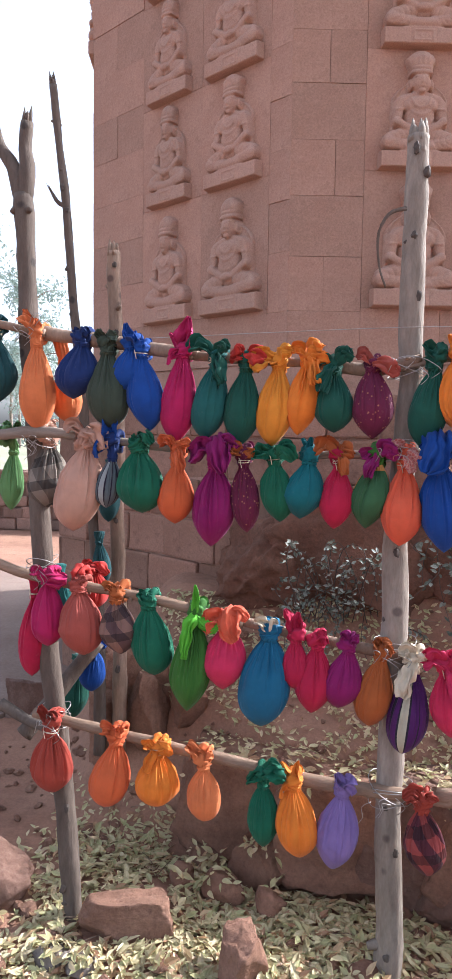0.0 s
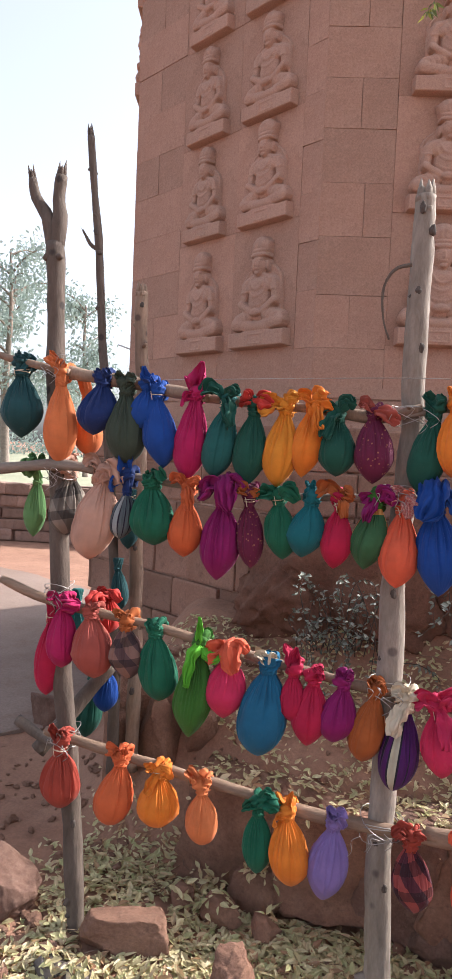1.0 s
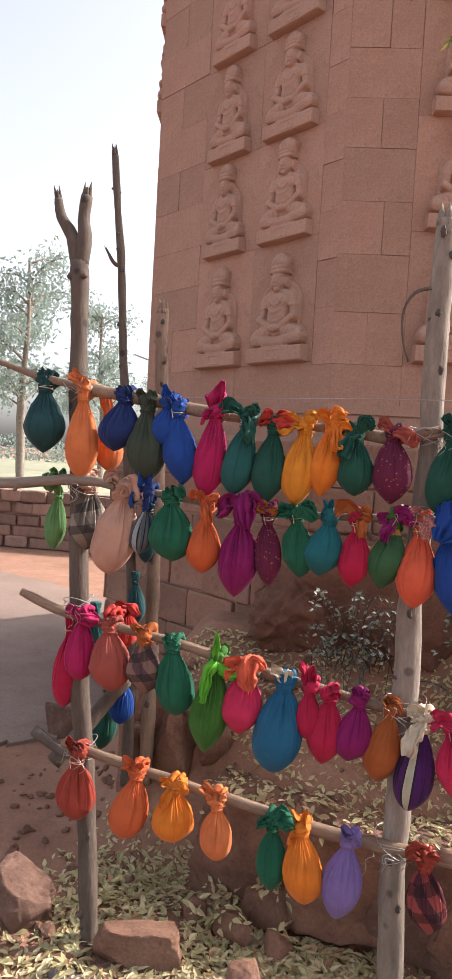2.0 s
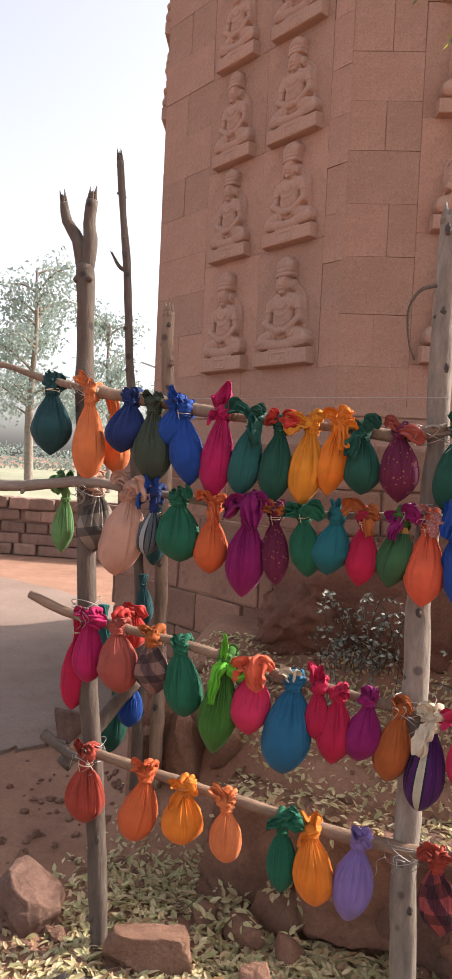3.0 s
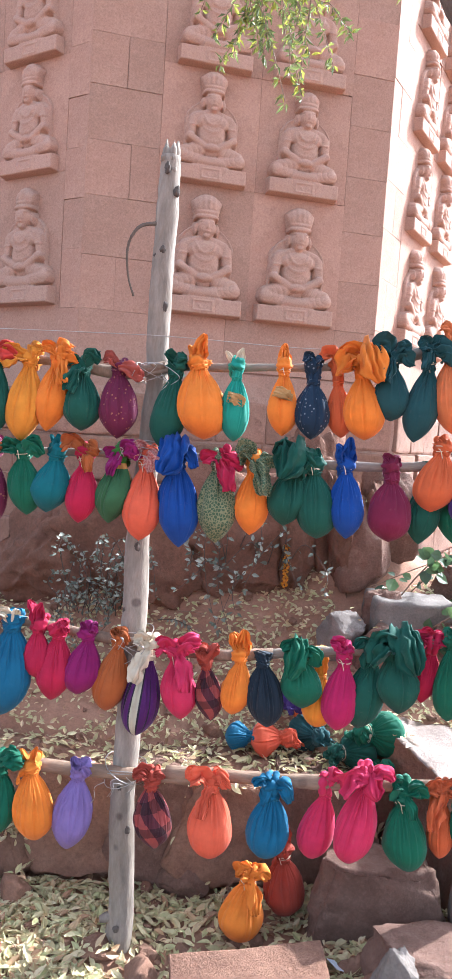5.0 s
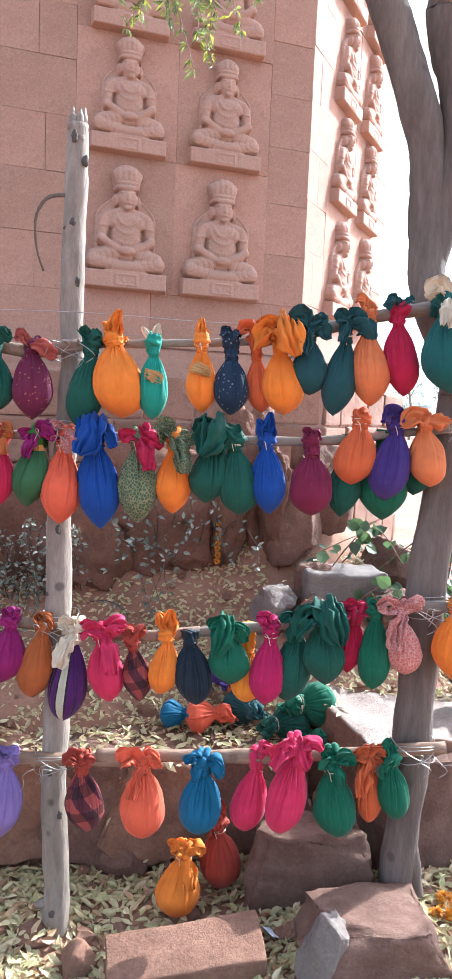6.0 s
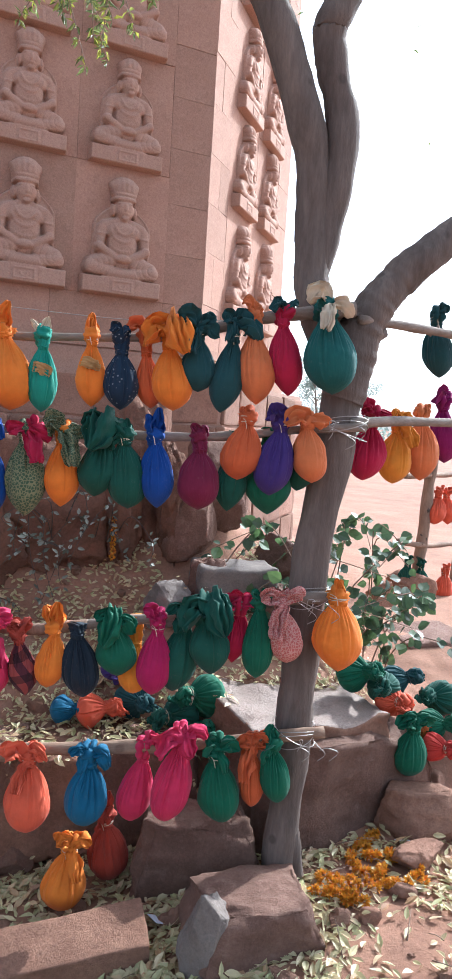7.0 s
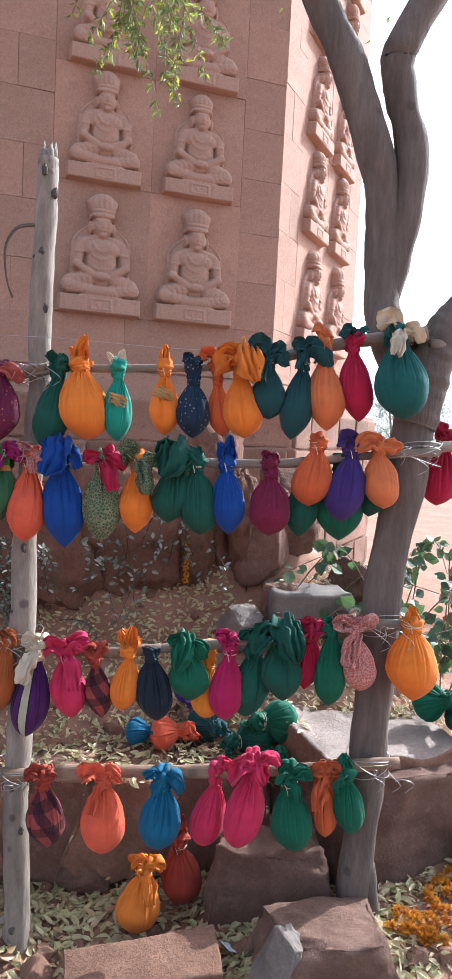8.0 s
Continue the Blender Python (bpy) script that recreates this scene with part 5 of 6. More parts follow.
lying(2.696, 2.700, 0.600, 0.125, 0.12, "coral", 0.2, 75)
lying(2.818, 2.750, 0.472, 0.093, 0.09, "brownplaid", 0.2, 80)
lying(2.908, 2.700, 0.506, 0.127, 0.13, "green", 0.8, 70)
lying(2.862, 2.600, 0.448, 0.108, 0.11, "red", 0.4, 75)



# ---- tree with forked limbs ----
def tree_at():
    t = thing("tree", (2.11, 2.30, 0.0), "dark-barked forked tree serving as a fence post, with feathery drooping twigs", "tree")
    inv = t.matrix_world.inverted()
    limbs = (
        ("trunk", [(2.13, 2.30, -0.05), (2.12, 2.30, 0.235), (2.14, 2.31, 0.749), (2.155, 2.32, 1.152), (2.205, 2.335, 1.649), (2.255, 2.34, 1.93), (2.285, 2.345, 2.05)], 0.052, 0.070),
        ("limb", [(2.225, 2.338, 1.76), (2.257, 2.34, 1.93), (2.30, 2.34, 2.08), (2.38, 2.34, 2.17), (2.53, 2.34, 2.29), (3.0, 2.45, 2.60), (3.9, 2.9, 3.3), (5.4, 4.2, 4.0), (7.2, 5.6, 4.6)], 0.070, 0.045),
        ("limb", [(2.24, 2.34, 1.86), (2.15, 2.37, 2.01), (2.108, 2.39, 2.13), (2.105, 2.40, 2.26), (2.089, 2.40, 2.44), (2.05, 2.40, 2.63), (1.98, 2.40, 2.81), (1.89, 2.41, 2.99), (1.79, 2.42, 3.2), (1.55, 2.44, 3.6), (1.3, 2.4, 4.0)], 0.062, 0.05),
        ("limb", [(2.115, 2.39, 2.16), (2.155, 2.40, 2.37), (2.176, 2.40, 2.62), (2.135, 2.40, 2.80), (2.112, 2.40, 2.92), (2.15, 2.40, 3.02), (2.45, 2.5, 3.6), (2.6, 2.6, 4.3)], 0.050, 0.055),
    )
    for k, (n, pts, a, b) in enumerate(limbs):
        ob = part(n, stick_mesh(pts, a, b, 0.12, 30 + k, 0.05, 16), TREE_BARK, t)
        ob.matrix_parent_inverse = inv
    # root flare
    for k, (dx, dy) in enumerate(((0.055, -0.03), (-0.03, -0.04), (0.04, 0.05))):
        bm = bmesh.new()
        tube(bm, spline([(2.13, 2.30, 0.42), (2.13 + dx * 0.6, 2.30 + dy * 0.6, 0.26), (2.13 + dx, 2.30 + dy, 0.12)], 10), (0.030, 0.026), 8, 0.25, k)
        ob = part("root", bm, TREE_BARK, t)
        ob.matrix_parent_inverse = inv
    rng = random.Random(5)
    # drooping feathery twigs
    bm = bmesh.new()
    P, D, U, S = [], [], [], []
    starts = [(1.27 + rng.gauss(0, 0.075), 2.42 + rng.uniform(-0.12, 0.14), 3.12 + rng.uniform(-0.06, 0.22)) for _ in range(30)]
    for s in starts:
        s = Vector(s)
        sway = Vector((rng.uniform(-0.14, 0.14), rng.uniform(-0.08, 0.08), 0))
        drop = rng.uniform(0.15, 0.42)
        line = spline([s + Vector((0, 0, 0.55)), s, s + sway * 0.5 - Vector((0, 0, drop * 0.5)), s + sway - Vector((0, 0, drop))], 16)
        tube(bm, line, (0.0025, 0.0012), 5)
        for p in line[3:]:
            for q in range(5):
                d = Vector((rng.uniform(-1, 1), rng.uniform(-1, 1), rng.uniform(-1.3, 0.1)))
                P.append(p + d * 0.004)
                D.append(d)
                U.append(Vector((rng.uniform(-1, 1), rng.uniform(-1, 1), rng.uniform(-0.3, 1))))
                S.append(rng.uniform(0.020, 0.038))
    ob = part("twig", bm, BROWN_BARK, t)
    ob.matrix_parent_inverse = inv
    v, f = leaf_arrays(rng, P, D, U, S, 0.34)
    ob = raw("foliage", v, f, TWIG_LEAF, t, "pale green narrow leaves on drooping twigs", False)
    ob.matrix_parent_inverse = inv
    ob["kind"] = "stuff"
    # crown over the path, and unseen clumps farther right added to shade the ground
    P, D, U, S = [], [], [], []
    clumps = [(rng.uniform(0.9, 4.2), rng.uniform(1.6, 3.6), rng.uniform(3.9, 5.2), rng.uniform(0.25, 0.5)) for _ in range(34)]
    clumps += [(rng.uniform(4.8, 9.0), rng.uniform(3.6, 7.4), rng.uniform(3.9, 5.6), rng.uniform(0.35, 0.7)) for _ in range(19)]
    for cx, cy, cz, r in clumps:
        for _ in range(120):
            o = Vector((rng.gauss(0, 1), rng.gauss(0, 1), rng.gauss(0, 0.7))) * r * 0.6
            P.append(Vector((cx, cy, cz)) + o)
            D.append(Vector((rng.uniform(-1, 1), rng.uniform(-1, 1), rng.uniform(-1, 0.3))))
            U.append(Vector((0, 0, 1)))
            S.append(rng.uniform(0.03, 0.055))
    v, f = leaf_arrays(rng, P, D, U, S, 0.4)
    ob = raw("crown", v, f, TWIG_LEAF, t, "", False)
    ob.matrix_parent_inverse = inv


tree_at()


# ---- leaf litter, vines and shrubs ----
def top_of(objects):
    """One search tree over the ground and the stones, to lay leaves on them."""
    vs, fs = [], []
    for ob in objects:
        i = len(vs)
        vs += [ob.matrix_world @ v.co for v in ob.data.vertices]
        fs += [tuple(i + k for k in p.vertices) for p in ob.data.polygons]
    return BVHTree.FromPolygons(vs, fs)


def litter():
    rng = random.Random(11)
    bpy.context.view_layer.update()
    tree = top_of([o for o in bpy.data.objects if o.type == "MESH" and o.name.split(".")[0] in ("ground", "rock", "stone_slab")])
    P, D, U, S = [], [], [], []
    while len(P) < 20000:
        x, y = rng.uniform(-0.6, 3.0), rng.uniform(1.5, 3.75)
        dens = 0.75 + 0.8 * noise.noise(Vector((x * 2.3, y * 2.3, 1))) + 0.3 * noise.noise(Vector((x * 7, y * 7, 2)))
        dens *= smooth01(1.45, 1.95, y) * (1 - smooth01(2.65, 3.0, x)) * (1 - 0.62 * smooth01(2.75, 3.0, y)) * smooth01(-0.5, 0.15, x) * (1 - 0.75 * smooth01(2.0, 2.5, x) * (1 - smooth01(2.6, 3.0, y)))
        if rng.random() > dens:
            continue
        at, n, _, _ = tree.ray_cast(Vector((x, y, 3.0)), Vector((0, 0, -1)))
        if at is None or n.z < 0.5 or (at.z > ground_z(x, y) + 0.05 and (rng.random() < 0.72 or x > 2.0 or y < 2.5)):
            continue
        d = Vector((rng.uniform(-1, 1), rng.uniform(-1, 1), 0))
        d -= n * d.dot(n)
        P.append(at + n * (0.004 + rng.random() * 0.010))
        D.append(d.normalized() + n * rng.uniform(-0.1, 0.35))
        U.append(n + Vector((rng.uniform(-0.5, 0.5), rng.uniform(-0.5, 0.5), 0)))
        S.append(rng.uniform(0.020, 0.055) * (1 - 0.3 * smooth01(2.75, 3.0, y)))
    v, f = leaf_arrays(rng, P, D, U, S, 0.42, 0.22, True)
    ob = raw("leaf_litter", v, f, LITTER, shade=False)
    tagged(ob, "dry curled grey-green leaves scattered on the earth", "leaf litter", kind="stuff")
    bm = bmesh.new()
    for _ in range(150):
        x, y = rng.uniform(-0.4, 2.8), rng.uniform(1.8, 3.6)
        p = Vector((x, y, ground_z(x, y) + 0.012))
        a = rng.uniform(0, 6.3)
        l = rng.uniform(0.04, 0.16)
        d = Vector((math.cos(a), math.sin(a), rng.uniform(-0.05, 0.25)))
        tube(bm, spline([p, p + d * l * 0.5 + Vector((0, 0, 0.006)), p + d * l], 5), (0.002, 0.001), 4)
    tagged(part("dry_twigs", bm, BROWN_BARK), "thin dry twigs and straw on the ground", "twigs", kind="stuff")


litter()


def pebbles():
    """Clods and pebbles too small to count."""
    rng = random.Random(17)
    verts, faces = [], []
    small = bmesh.new()
    bmesh.ops.create_icosphere(small, subdivisions=2, radius=0.5)
    ball = [v.co.copy() for v in small.verts]
    tris = [tuple(v.index for v in f.verts) for f in small.faces]
    small.free()
    for _ in range(900):
        x, y = rng.uniform(-1.2, 2.9), rng.uniform(1.6, 3.6)
        if rng.random() > 0.45 + 0.5 * (x < 0.2) + 0.3 * (y > 2.8):
            continue
        r = 0.008 + 0.03 * rng.random() ** 3
        k, a, o = Vector((rng.uniform(0.8, 1.5), rng.uniform(0.7, 1.1), rng.uniform(0.5, 0.9))), rng.uniform(0, 6.3), Vector((rng.random() * 50, 0, 0))
        turn, i = Matrix.Rotation(a, 3, "Z"), len(verts)
        for q in ball:
            g = q * (1 + 0.55 * noise.noise(q * 2.6 + o))
            verts.append(turn @ Vector((g.x * k.x, g.y * k.y, g.z * k.z)) * r * 2 + Vector((x, y, ground_z(x, y) + r * 0.25)))
        faces += [tuple(i + n for n in t) for t in tris]
    tagged(raw("pebbles", verts, faces, ROCK, shade=False), "small reddish clods and pebbles on the earth", "pebbles", kind="stuff")


pebbles()


def shrub(name, stems, leaf_size, leaves, stem_r, bark_mat, leaf_mat, label, seed, width=0.5):
    rng = random.Random(seed)
    t = thing(name, stems[0][0], label, "shrub")
    inv = t.matrix_world.inverted()
    P, D, U, S = [], [], [], []
    for pts in stems:
        line = spline(pts, 18)
        bm = bmesh.new()
        tube(bm, line, (stem_r, stem_r * 0.4), 6, 0.2, seed)
        a = part("stem", bm, bark_mat, t)
        a.matrix_parent_inverse = inv
        for i in range(leaves):
            p = line[rng.randrange(2, 18)]
            d = Vector((rng.uniform(-1, 1), rng.uniform(-1, 0.6), rng.uniform(-0.7, 0.7)))
            P.append(p + d * leaf_size * 0.3)
            D.append(d)
            U.append(Vector((rng.uniform(-0.7, 0.7), -0.6, rng.uniform(0, 1))))
            S.append(leaf_size * rng.uniform(0.6, 1.2))
    v, f = leaf_arrays(rng, P, D, U, S, width, 0.15, True)
    b = raw("foliage", v, f, leaf_mat, t, "", False)
    b["kind"] = "stuff"
    b.matrix_parent_inverse = inv
    return t


def vine_stems(seed, x0, x1, z0, z1, n, y=3.55):
    rng = random.Random(seed)
    out = []
    for _ in range(n):
        x = rng.uniform(x0, x1)
        s = Vector((x, y + 0.1, z0 + rng.uniform(0, 0.1)))
        e = Vector((x + rng.uniform(-0.22, 0.22), y - rng.uniform(0.02, 0.2), rng.uniform(z0, z1)))
        m = (s + e) / 2 + Vector((rng.uniform(-0.1, 0.1), -0.06, rng.uniform(0.05, 0.2)))
        tip = e + Vector((rng.uniform(-0.1, 0.1), -0.05, -rng.uniform(0.05, 0.25)))
        out.append([s, m, e, tip])
    return out


shrub("vine_shrub", vine_stems(3, 0.48, 0.95, 0.72, 1.20, 24, 3.45), 0.026, 24, 0.0025, KNOT_BARK, VINE_LEAF, "dusty grey-green small-leaved vine on the bank below the tower", 3)
shrub("vine_shrub", vine_stems(4, 1.2, 1.6, 0.98, 1.22, 12, 3.5), 0.032, 16, 0.0025, KNOT_BARK, VINE_LEAF, "dusty small-leaved vine trailing over the earth bank", 4)
rng = random.Random(8)
stems = []
for _ in range(34):
    x, y = rng.uniform(2.0, 3.0), rng.uniform(3.3, 3.9)
    h = rng.uniform(0.35, 0.85)
    stems.append([Vector((x, y, 0.3)), Vector((x + rng.uniform(-0.1, 0.1), y, 0.3 + h * 0.6)), Vector((x + rng.uniform(-0.15, 0.3), y - rng.uniform(0, 0.2), 0.35 + h)), Vector((x + rng.uniform(-0.2, 0.5), y - 0.2, 0.3 + h * 0.9))])
shrub("broad_leaf_shrub", stems, 0.064, 24, 0.005, BROWN_BARK, GREEN_LEAF, "green broad-leaved creeper behind the tree", 9, 0.85)


# marigold garland on the earth
def garland():
    rng = random.Random(21)
    t = thing("marigold_garland", (2.42, 2.28, ground_z(2.42, 2.28)), "withered orange and yellow marigold garland lying on the earth", "garland")
    line = spline([(2.22, 2.17, 0), (2.34, 2.13, 0), (2.26, 2.24, 0), (2.42, 2.19, 0), (2.58, 2.20, 0), (2.60, 2.32, 0), (2.46, 2.38, 0), (2.52, 2.47, 0), (2.38, 2.30, 0), (2.50, 2.26, 0)], 60)
    inv = t.matrix_world.inverted()
    for p in line:
        P, D, U, S = [], [], [], []
        c = Vector((p.x + rng.uniform(-0.02, 0.02), p.y + rng.uniform(-0.02, 0.02), ground_z(p.x, p.y) + 0.02))
        for _ in range(46):
            d = Vector((rng.gauss(0, 1), rng.gauss(0, 1), rng.gauss(0.3, 0.8))).normalized()
            P.append(c + d * 0.006)
            D.append(d)
            U.append(Vector((rng.gauss(0, 1), rng.gauss(0, 1), 1)))
            S.append(rng.uniform(0.012, 0.022))
        v, f = leaf_arrays(rng, P, D, U, S, 0.7)
        ob = raw("flower", v, f, PETAL, t, "", False)
        ob.matrix_parent_inverse = inv
    return t


garland()
bm = block_mesh(0.05, 0.035, 0.002, 0.0004, 0.001, 2, 2)
m, nt, b = node_mat("paper")
b.inputs["Base Color"].default_value = (0.62, 0.66, 0.75, 1)
for x, y in ((1.70, 2.20), (2.62, 2.42)):
    ob = part("paper_scrap", bm.copy(), m)
    ob.matrix_world = Matrix.Translation((x, y, ground_z(x, y) + 0.03)) @ Matrix.Rotation(0.4 + x, 4, "Z") @ Matrix.Rotation(0.5, 4, "X")
    tagged(ob, "small pale scrap of paper on the earth", "paper")
bm.free()


# ---- beyond: road, low wall, lamp, far trees ----
ASPHALT = mineral("worn_road", (0.185, 0.125, 0.097), (0.25, 0.187, 0.155), (0.185, 0.115, 0.082), 0.9, 60, 0.95, 0.006, 0, True)
SAND = mineral("sandy_ground", (0.50, 0.36, 0.25), (0.60, 0.46, 0.34), (0.42, 0.30, 0.2), 0.5, 40, 0.95, 0.01, 0, True)
GRASS = mineral("dry_grass", (0.24, 0.245, 0.16), (0.32, 0.315, 0.22), (0.34, 0.28, 0.2), 0.25, 30, 0.97, 0.02, 0, True)


def sheet(name, outline, z, material, label, category):
    n = len(outline)
    ob = raw(name, [(x, y, z) for x, y in outline] + [(x, y, z - 0.05) for x, y in outline],
             [tuple(range(n))] + [(i, i + n, (i + 1) % n + n, (i + 1) % n) for i in range(n)], material, shade=False)
    tagged(ob, label, category, kind="structure")


def ragged(pts, n, amp, seed):
    """A line through pts with an uneven, worn course."""
    return [(q.x + amp * noise.noise(Vector((i * 0.31, seed, 0))) + amp * 0.4 * noise.noise(Vector((i * 1.1, seed, 3))),
             q.y + amp * noise.noise(Vector((i * 0.33, seed, 7)))) for i, q in enumerate(spline([(x, y, 0) for x, y in pts], n))]


sheet("road", [(-14, 3.0)] + ragged([(-3.2, 3.0), (-1.9, 3.25), (-1.15, 3.9), (-0.95, 4.7), (-1.3, 5.6), (-2.0, 6.4), (-2.6, 7.6)], 160, 0.10, 5) + ragged([(-2.8, 7.7), (-4.5, 8.5), (-6.5, 8.9)], 16, 0.15, 8) + [(-16, 8.9)], 0.022, ASPHALT, "worn grey paved yard beside the tower", "road")
sheet("pavement", [(4.4, 5.6), (16, 3.0), (40, 30), (9, 40)], 0.30, SAND, "pale sandy open ground in bright sun", "ground")
sheet("grass_field", [(-70, 14), (-4.0, 14.5), (-6, 90), (-90, 90)], 0.02, GRASS, "dry green grass field behind the low wall", "grass")


def low_wall():
    t = thing("low_wall", (-9, 10.6, 0), "low wall of rough reddish stones beyond the yard", "wall", kind="structure")
    inv = t.matrix_world.inverted()
    rng = random.Random(31)
    shapes = []
    for k in range(6):
        me = bpy.data.meshes.new("stone")
        bm = block_mesh(0.40, 0.3, 0.19, 0.03, 0.014, k, 2)
        bm.to_mesh(me)
        bm.free()
        me.materials.append(BRICKWALL)
        shapes.append(me)
    bm = block_mesh(9.0, 0.22, 1.0, 0.01, 0.004, 1, 0)
    c = part("core", bm, BRICKWALL, t, shade=False)
    c.matrix_parent_inverse = inv
    c.matrix_basis = Matrix.Translation((-7.0, 10.9, 0)) @ Matrix.Rotation(radians(8), 4, "Z")
    for r in range(5):
        x = -4.4 + 0.2 * (r % 2)
        while x < 4.4:
            s = rng.uniform(0.75, 1.2)
            ob = link_mesh("stone", shapes[rng.randrange(6)], None, t)
            ob.matrix_parent_inverse = inv
            ob.matrix_basis = Matrix.Translation((-7.0, 10.9, 0)) @ Matrix.Rotation(radians(8), 4, "Z") @ Matrix.Translation((x, -0.03 + rng.uniform(-0.02, 0.02), r * 0.2 + 0.005 + rng.uniform(-0.012, 0.012))) @ Matrix.Rotation(rng.uniform(-0.05, 0.05), 4, "Y") @ Matrix.Diagonal((s, 1, rng.uniform(0.85, 1.05), 1))
            x += 0.41 * s + 0.01


low_wall()


def solar_lamp():
    t = thing("street_lamp", (-5.3, 14.2, 0), "grey street lamp pole with a solar panel, far off", "street lamp")
    bm = bmesh.new()
    tube(bm, [Vector((0, 0, 0)), Vector((0, 0, 1.9)), Vector((0, 0, 3.7))], (0.04, 0.03), 10)
    part("pole", bm, WIRE, t)
    bm = block_mesh(0.55, 0.35, 0.03, 0.004, 0, 1, 0)
    ob = part("panel", bm, WIRE, t)
    ob.matrix_basis = Matrix.Translation((-0.1, 0, 3.72)) @ Matrix.Rotation(radians(18), 4, "Y")


solar_lamp()


def far_tree(x, y, h, seed, spread=0.28):
    rng = random.Random(seed)
    t = thing("tree", (x, y, 0), "tall hazy grey-green tree beyond the field", "tree", "trees beyond the field")
    bm = bmesh.new()
    top = Vector((rng.uniform(-0.5, 0.5), 0, h * 0.9))
    trunk = spline([(0, 0, -0.2), (rng.uniform(-0.2, 0.2), 0, h * 0.35), (rng.uniform(-0.4, 0.4), 0, h * 0.65), top], 20)
    tube(bm, trunk, (h * 0.018, h * 0.004), 8, 0.15, seed)
    P, D, U, S = [], [], [], []
    for k in range(16):
        i = rng.randrange(6, 19)
        s = trunk[i]
        a = rng.uniform(0, 6.28)
        l = h * spread * rng.uniform(0.5, 1.1) * (1.15 - i / 30)
        e = s + Vector((math.cos(a) * l, math.sin(a) * l, l * rng.uniform(0.1, 0.8)))
        line = spline([s, (s + e) / 2 + Vector((0, 0, l * 0.15)), e], 8)
        tube(bm, line, (h * 0.006, h * 0.0015), 5)
        for q in line[3:]:
            for _ in range(34):
                o = Vector((rng.gauss(0, 1), rng.gauss(0, 1), rng.gauss(-0.3, 1))) * h * 0.035
                P.append(q + o)
                D.append(Vector((rng.uniform(-1, 1), rng.uniform(-1, 1), rng.uniform(-1.4, 0.2))))
                U.append(Vector((rng.uniform(-1, 1), -1, rng.uniform(-1, 1))))
                S.append(h * rng.uniform(0.014, 0.028))
    part("trunk", bm, DRY_WOOD, t)
    v, f = leaf_arrays(rng, P, D, U, S, 0.5)
    raw("crown", v, f, HAZED_LEAF, t, "", False)


for k, (x, y, h) in enumerate(((-20.5, 32, 12.5), (-16.5, 33, 9.5), (-26, 40, 13), (-22, 52, 8), (-29, 52, 9), (-17, 48, 6.5), (-14, 44, 5.0), (-33, 60, 9), (-25, 66, 8), (-19, 64, 6), (16, 46, 6), (21, 52, 7))):
    far_tree(x, y, h, 50 + k)


def hedge(label, x0, x1, y, h, seed, n=5000):
    rng = random.Random(seed)
    P, D, U, S = [], [], [], []
    for _ in range(n):
        x = rng.uniform(x0, x1)
        top = h * (0.65 + 0.45 * noise.noise(Vector((x * 0.25, seed, 0))) + 0.2 * noise.noise(Vector((x * 0.9, seed, 4))))
        P.append(Vector((x, y + rng.uniform(-2, 2), abs(rng.random()) * top)))
        D.append(Vector((rng.uniform(-1, 1), rng.uniform(-1, 1), rng.uniform(-1, 1))))
        U.append(Vector((0, -1, 0.5)))
        S.append(rng.uniform(0.25, 0.6))
    v, f = leaf_arrays(rng, P, D, U, S, 0.6)
    tagged(raw("far_woods", v, f, HAZED_LEAF, shade=False), label, "woods", kind="stuff")


hedge("hazy line of bushes beyond the field", -75, -10, 78, 4.5, 3)
hedge("hazy line of bushes beyond the sandy ground", 12, 60, 70, 3.0, 4, 3000)


# marigold string on the earth pillar
mg = thing("marigold_string", (1.56, 3.50, 1.16), "short string of orange and yellow marigolds on the earth bank", "garland")
for k in range(7):
    rg = random.Random(200 + k)
    c = Vector((0.004 * (k % 2), 0, -0.03 * k + 0.02))
    P, D, U, S = [], [], [], []
    for _ in range(40):
        d = Vector((rg.gauss(0, 1), rg.gauss(0, 1), rg.gauss(0, 1))).normalized()
        P.append(c + d * 0.005)
        D.append(d)
        U.append(Vector((rg.gauss(0, 1), rg.gauss(0, 1), 1)))
        S.append(0.014)
    v, f = leaf_arrays(rg, P, D, U, S, 0.7)
    raw("flower", v, f, PETAL, mg, "", False)


# ---- fence going on behind the tree ----
def far_fence():
    for k, (x, y, h, lean) in enumerate(((3.84, 5.0, 1.45, 0.08), (4.5, 5.6, 1.4, 0.0))):
        g = 0.28
        post([(x, y, g - 0.1), (x + lean * 0.4, y, g + h * 0.5), (x + lean, y, g + h)], 0.045, 0.04, BROWN_BARK, "brown stake of the fence behind the tree", 70 + k)
    for z0, z1, s in ((0.92, 0.78, 1), (1.38, 1.36, 2)):
        ob = part("fence_rail", stick_mesh([(3.55, 4.7, z0), (3.9, 5.0, (z0 + z1) / 2), (4.6, 5.6, z1)], 0.022, 0.018, 0.2, 75 + s), PALE_WOOD)
        tagged(ob, "brown stick as rail of the fence behind the tree", "fence rail", "rails of the stick fence")


far_fence()
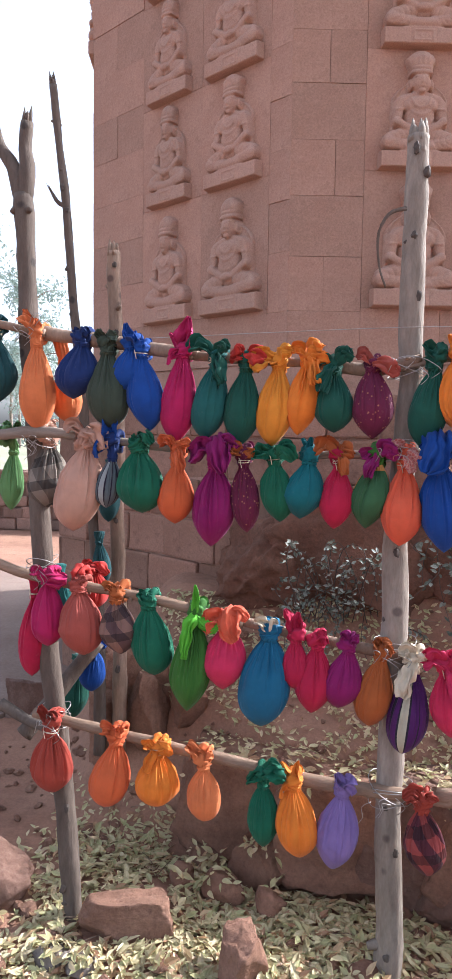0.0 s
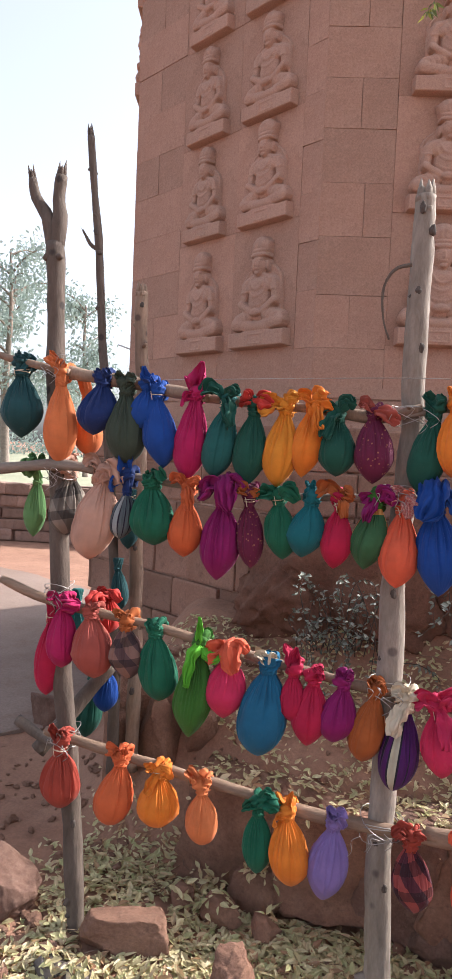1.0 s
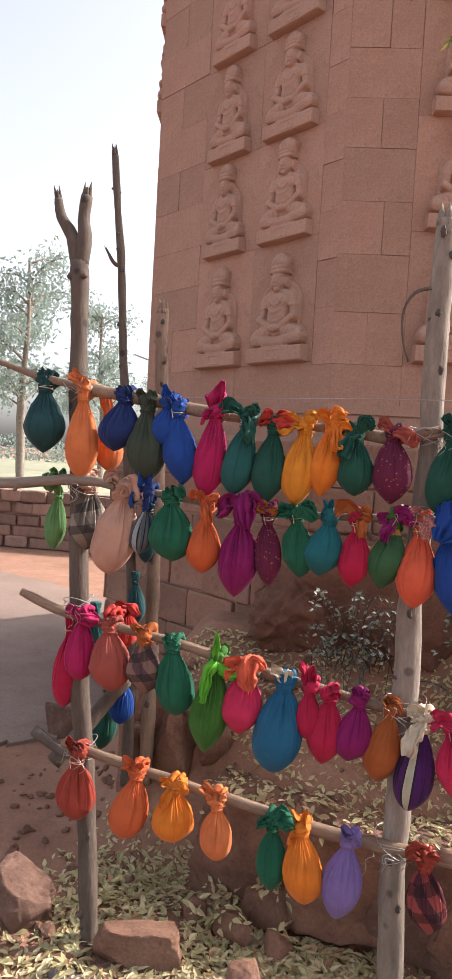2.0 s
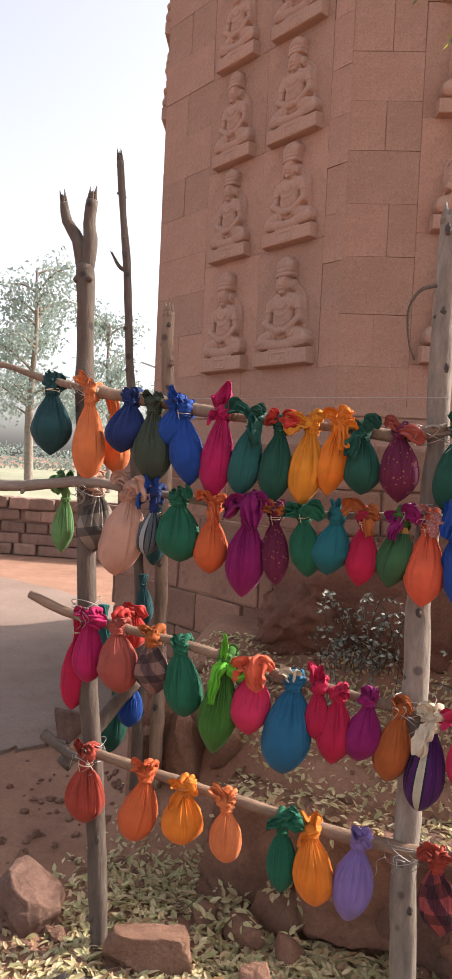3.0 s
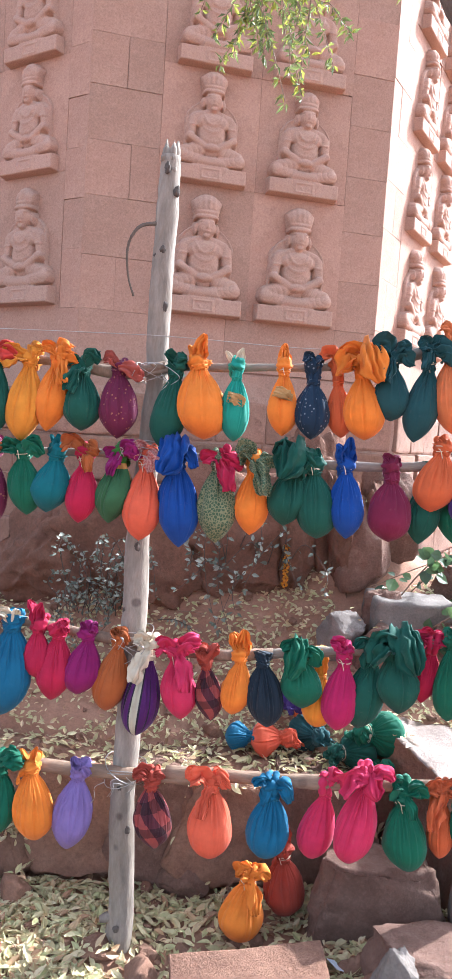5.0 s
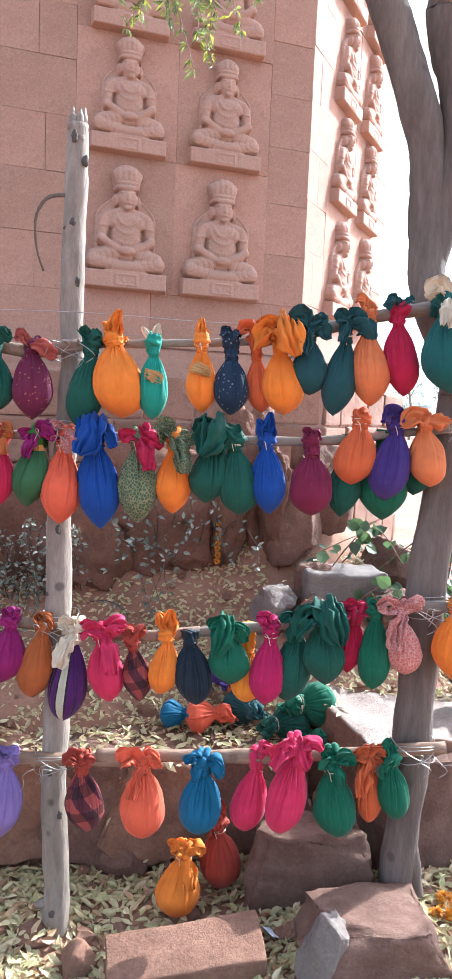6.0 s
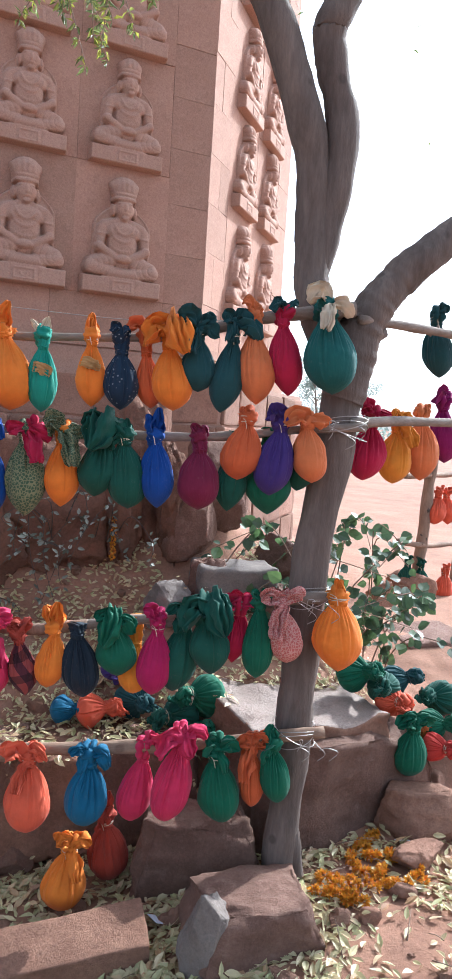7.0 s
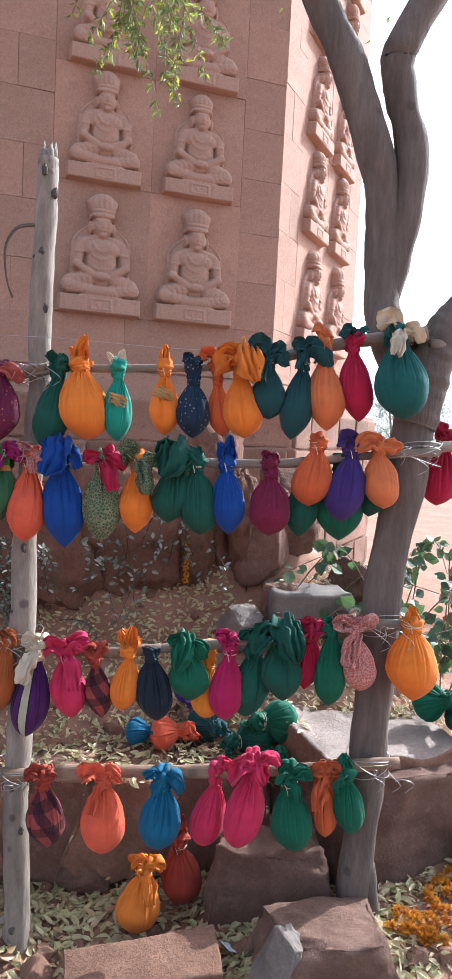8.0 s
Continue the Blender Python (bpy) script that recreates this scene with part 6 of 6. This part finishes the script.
# third span of the near fence, seen past the tree
for k, (z0, z1) in enumerate(((2.02, 2.02), (1.70, 1.74))):
    ob = part("fence_rail", stick_mesh([(2.24, 2.27, z0), (2.6, 2.42, (z0 + z1) / 2), (3.1, 2.65, z1)], 0.016, 0.014, 0.2, 85 + k), DRY_WOOD)
    tagged(ob, "grey stick as fence rail beyond the tree", "fence rail", "rails of the stick fence")
bundle("", -0.138, 0.815, 0.648, 0.097, "blue", "bow", 0.03, 2.75, None, "hanging on the poles behind the fence")
bundle("", -0.237, 0.732, 0.507, 0.105, "dkgreen", "plain", 0.03, 2.8, None, "hanging on the poles behind the fence")
bundle("", -0.152, 1.508, 1.292, 0.081, "dkteal", "plain", 0.03, 2.95, None, "hanging on the poles behind the fence")
bundle("", -0.188, 1.133, 0.974, 0.088, "teal", "plain", 0.03, 2.6, None, "hanging on the poles behind the fence")
bundle("", -0.162, 1.215, 1.041, 0.069, "dkteal", "plain", 0.03, 2.9, None, "hanging on the poles behind the fence")
bundle("", 2.355, 1.695, 1.504, 0.119, "crimson", "bow", 0.03, 2.42, None, "hanging beyond the tree")
bundle("", 2.496, 1.680, 1.492, 0.110, "yellow", "bow", 0.03, 2.5, None, "hanging beyond the tree")
bundle("", 2.616, 1.720, 1.504, 0.122, "peach", "knot", 0.03, 2.55, None, "hanging beyond the tree")
bundle("", 2.738, 1.773, 1.570, 0.112, "purple", "knot", 0.03, 2.62, None, "hanging beyond the tree")
bundle("", 2.650, 2.069, 1.879, 0.112, "dkteal", "knot", 0.03, 2.55, None, "hanging beyond the tree")
bundle("", 2.720, 0.519, 0.334, 0.127, "green", "bow", 0.03, 2.62, None, "hanging beyond the tree")
bundle("", 3.723, 0.719, 0.536, 0.117, "dkgreen", "knot", 0.03, 4.9, None, "hanging beyond the tree")
bundle("", 3.841, 0.699, 0.524, 0.109, "dkgreen", "knot", 0.03, 4.9, None, "hanging beyond the tree")
bundle("", 4.075, 0.636, 0.437, 0.130, "coral", "knot", 0.03, 5.0, None, "hanging beyond the tree")
bundle("", 3.957, 1.218, 1.009, 0.138, "coral", "knot", 0.03, 5.0, None, "hanging beyond the tree")
bundle("", 4.073, 1.217, 1.006, 0.130, "coral", "knot", 0.03, 5.05, None, "hanging beyond the tree")



# ---- masonry ----
BLOCK_LIB = {}


def block(w, h, seed, d=0.12, bev=0.002, rough=0.0015, material=None, key=""):
    k = (round(w, 2), round(h, 2), seed % 3, key)
    if k not in BLOCK_LIB:
        me = bpy.data.meshes.new("block")
        bm = block_mesh(w, d, h, bev, rough, seed, 1)
        bm.to_mesh(me)
        bm.free()
        me.materials.append(material or SANDSTONE)
        BLOCK_LIB[k] = me
    return BLOCK_LIB[k]


def masonry():
    rng = random.Random(77)
    inv = tower.matrix_world.inverted()
    rows = (PLINTH_TOP, 2.335, 3.045, 3.655, 4.27, 4.89, 5.5, TOWER_TOP)
    for face, mid in ((-2, (0.33, 0.95, 1.55)), (-1, (0.53, 1.06, 1.58)), (0, (0.385, 0.93, 1.47)), (1, (0.33, 0.88, 1.43))):
        def lay(a, b, z0, z1):
            ob = link_mesh("block", block(b - a - 0.0012, z1 - z0 - 0.0012, rng.randrange(99)), None, tower)
            ob.matrix_parent_inverse = inv
            ob.matrix_basis = face_matrix(face, (a + b) / 2, z0 + 0.0006, -0.06 + rng.uniform(-0.002, 0.002))
        # slabs behind the figures
        for r, (z0, z1) in enumerate(zip(rows, rows[1:])):
            if r == 0:
                for a, b in ((mid[0], mid[1] - 0.12), (mid[1] - 0.12, mid[2])):
                    lay(a, b, z0, z1)
            else:
                lay(mid[0], mid[1], z0, z1)
                lay(mid[1], mid[2], z0, z1)
        # quoins in lower courses
        for lo, hi in ((0.0, mid[0]), (mid[2], SIDE)):
            z, r = PLINTH_TOP, 0
            while z < TOWER_TOP - 0.05:
                top = min(z + COURSE * rng.choice((1.0, 1.0, 0.93, 1.1)), TOWER_TOP)
                if hi - lo > 0.3 and r % 2:
                    c = lo + (hi - lo) * rng.uniform(0.4, 0.62)
                    lay(lo, c, z, top)
                    lay(c, hi, z, top)
                else:
                    lay(lo, hi, z, top)
                z = top
                r += 1
    for face in (-2, -1, 0, 1):
        z, r = 0.0, 0
        side = SIDE + 0.19
        while z < PLINTH_TOP - 0.18:
            h = 0.235
            x = -0.095
            while x < SIDE + 0.06:
                w = min(rng.choice((0.28, 0.34, 0.42)), SIDE + 0.095 - x)
                ob = link_mesh("block", block(max(w, 0.08) - 0.008, h - 0.008, rng.randrange(99), 0.2, 0.014, 0.008, PLINTH, "plinth"), None, tower)
                ob.matrix_parent_inverse = inv
                ob.matrix_basis = face_matrix(face, x + w / 2, z, 0.12 + rng.uniform(-0.012, 0.012))
                x += w
            z += h
            r += 1


masonry()
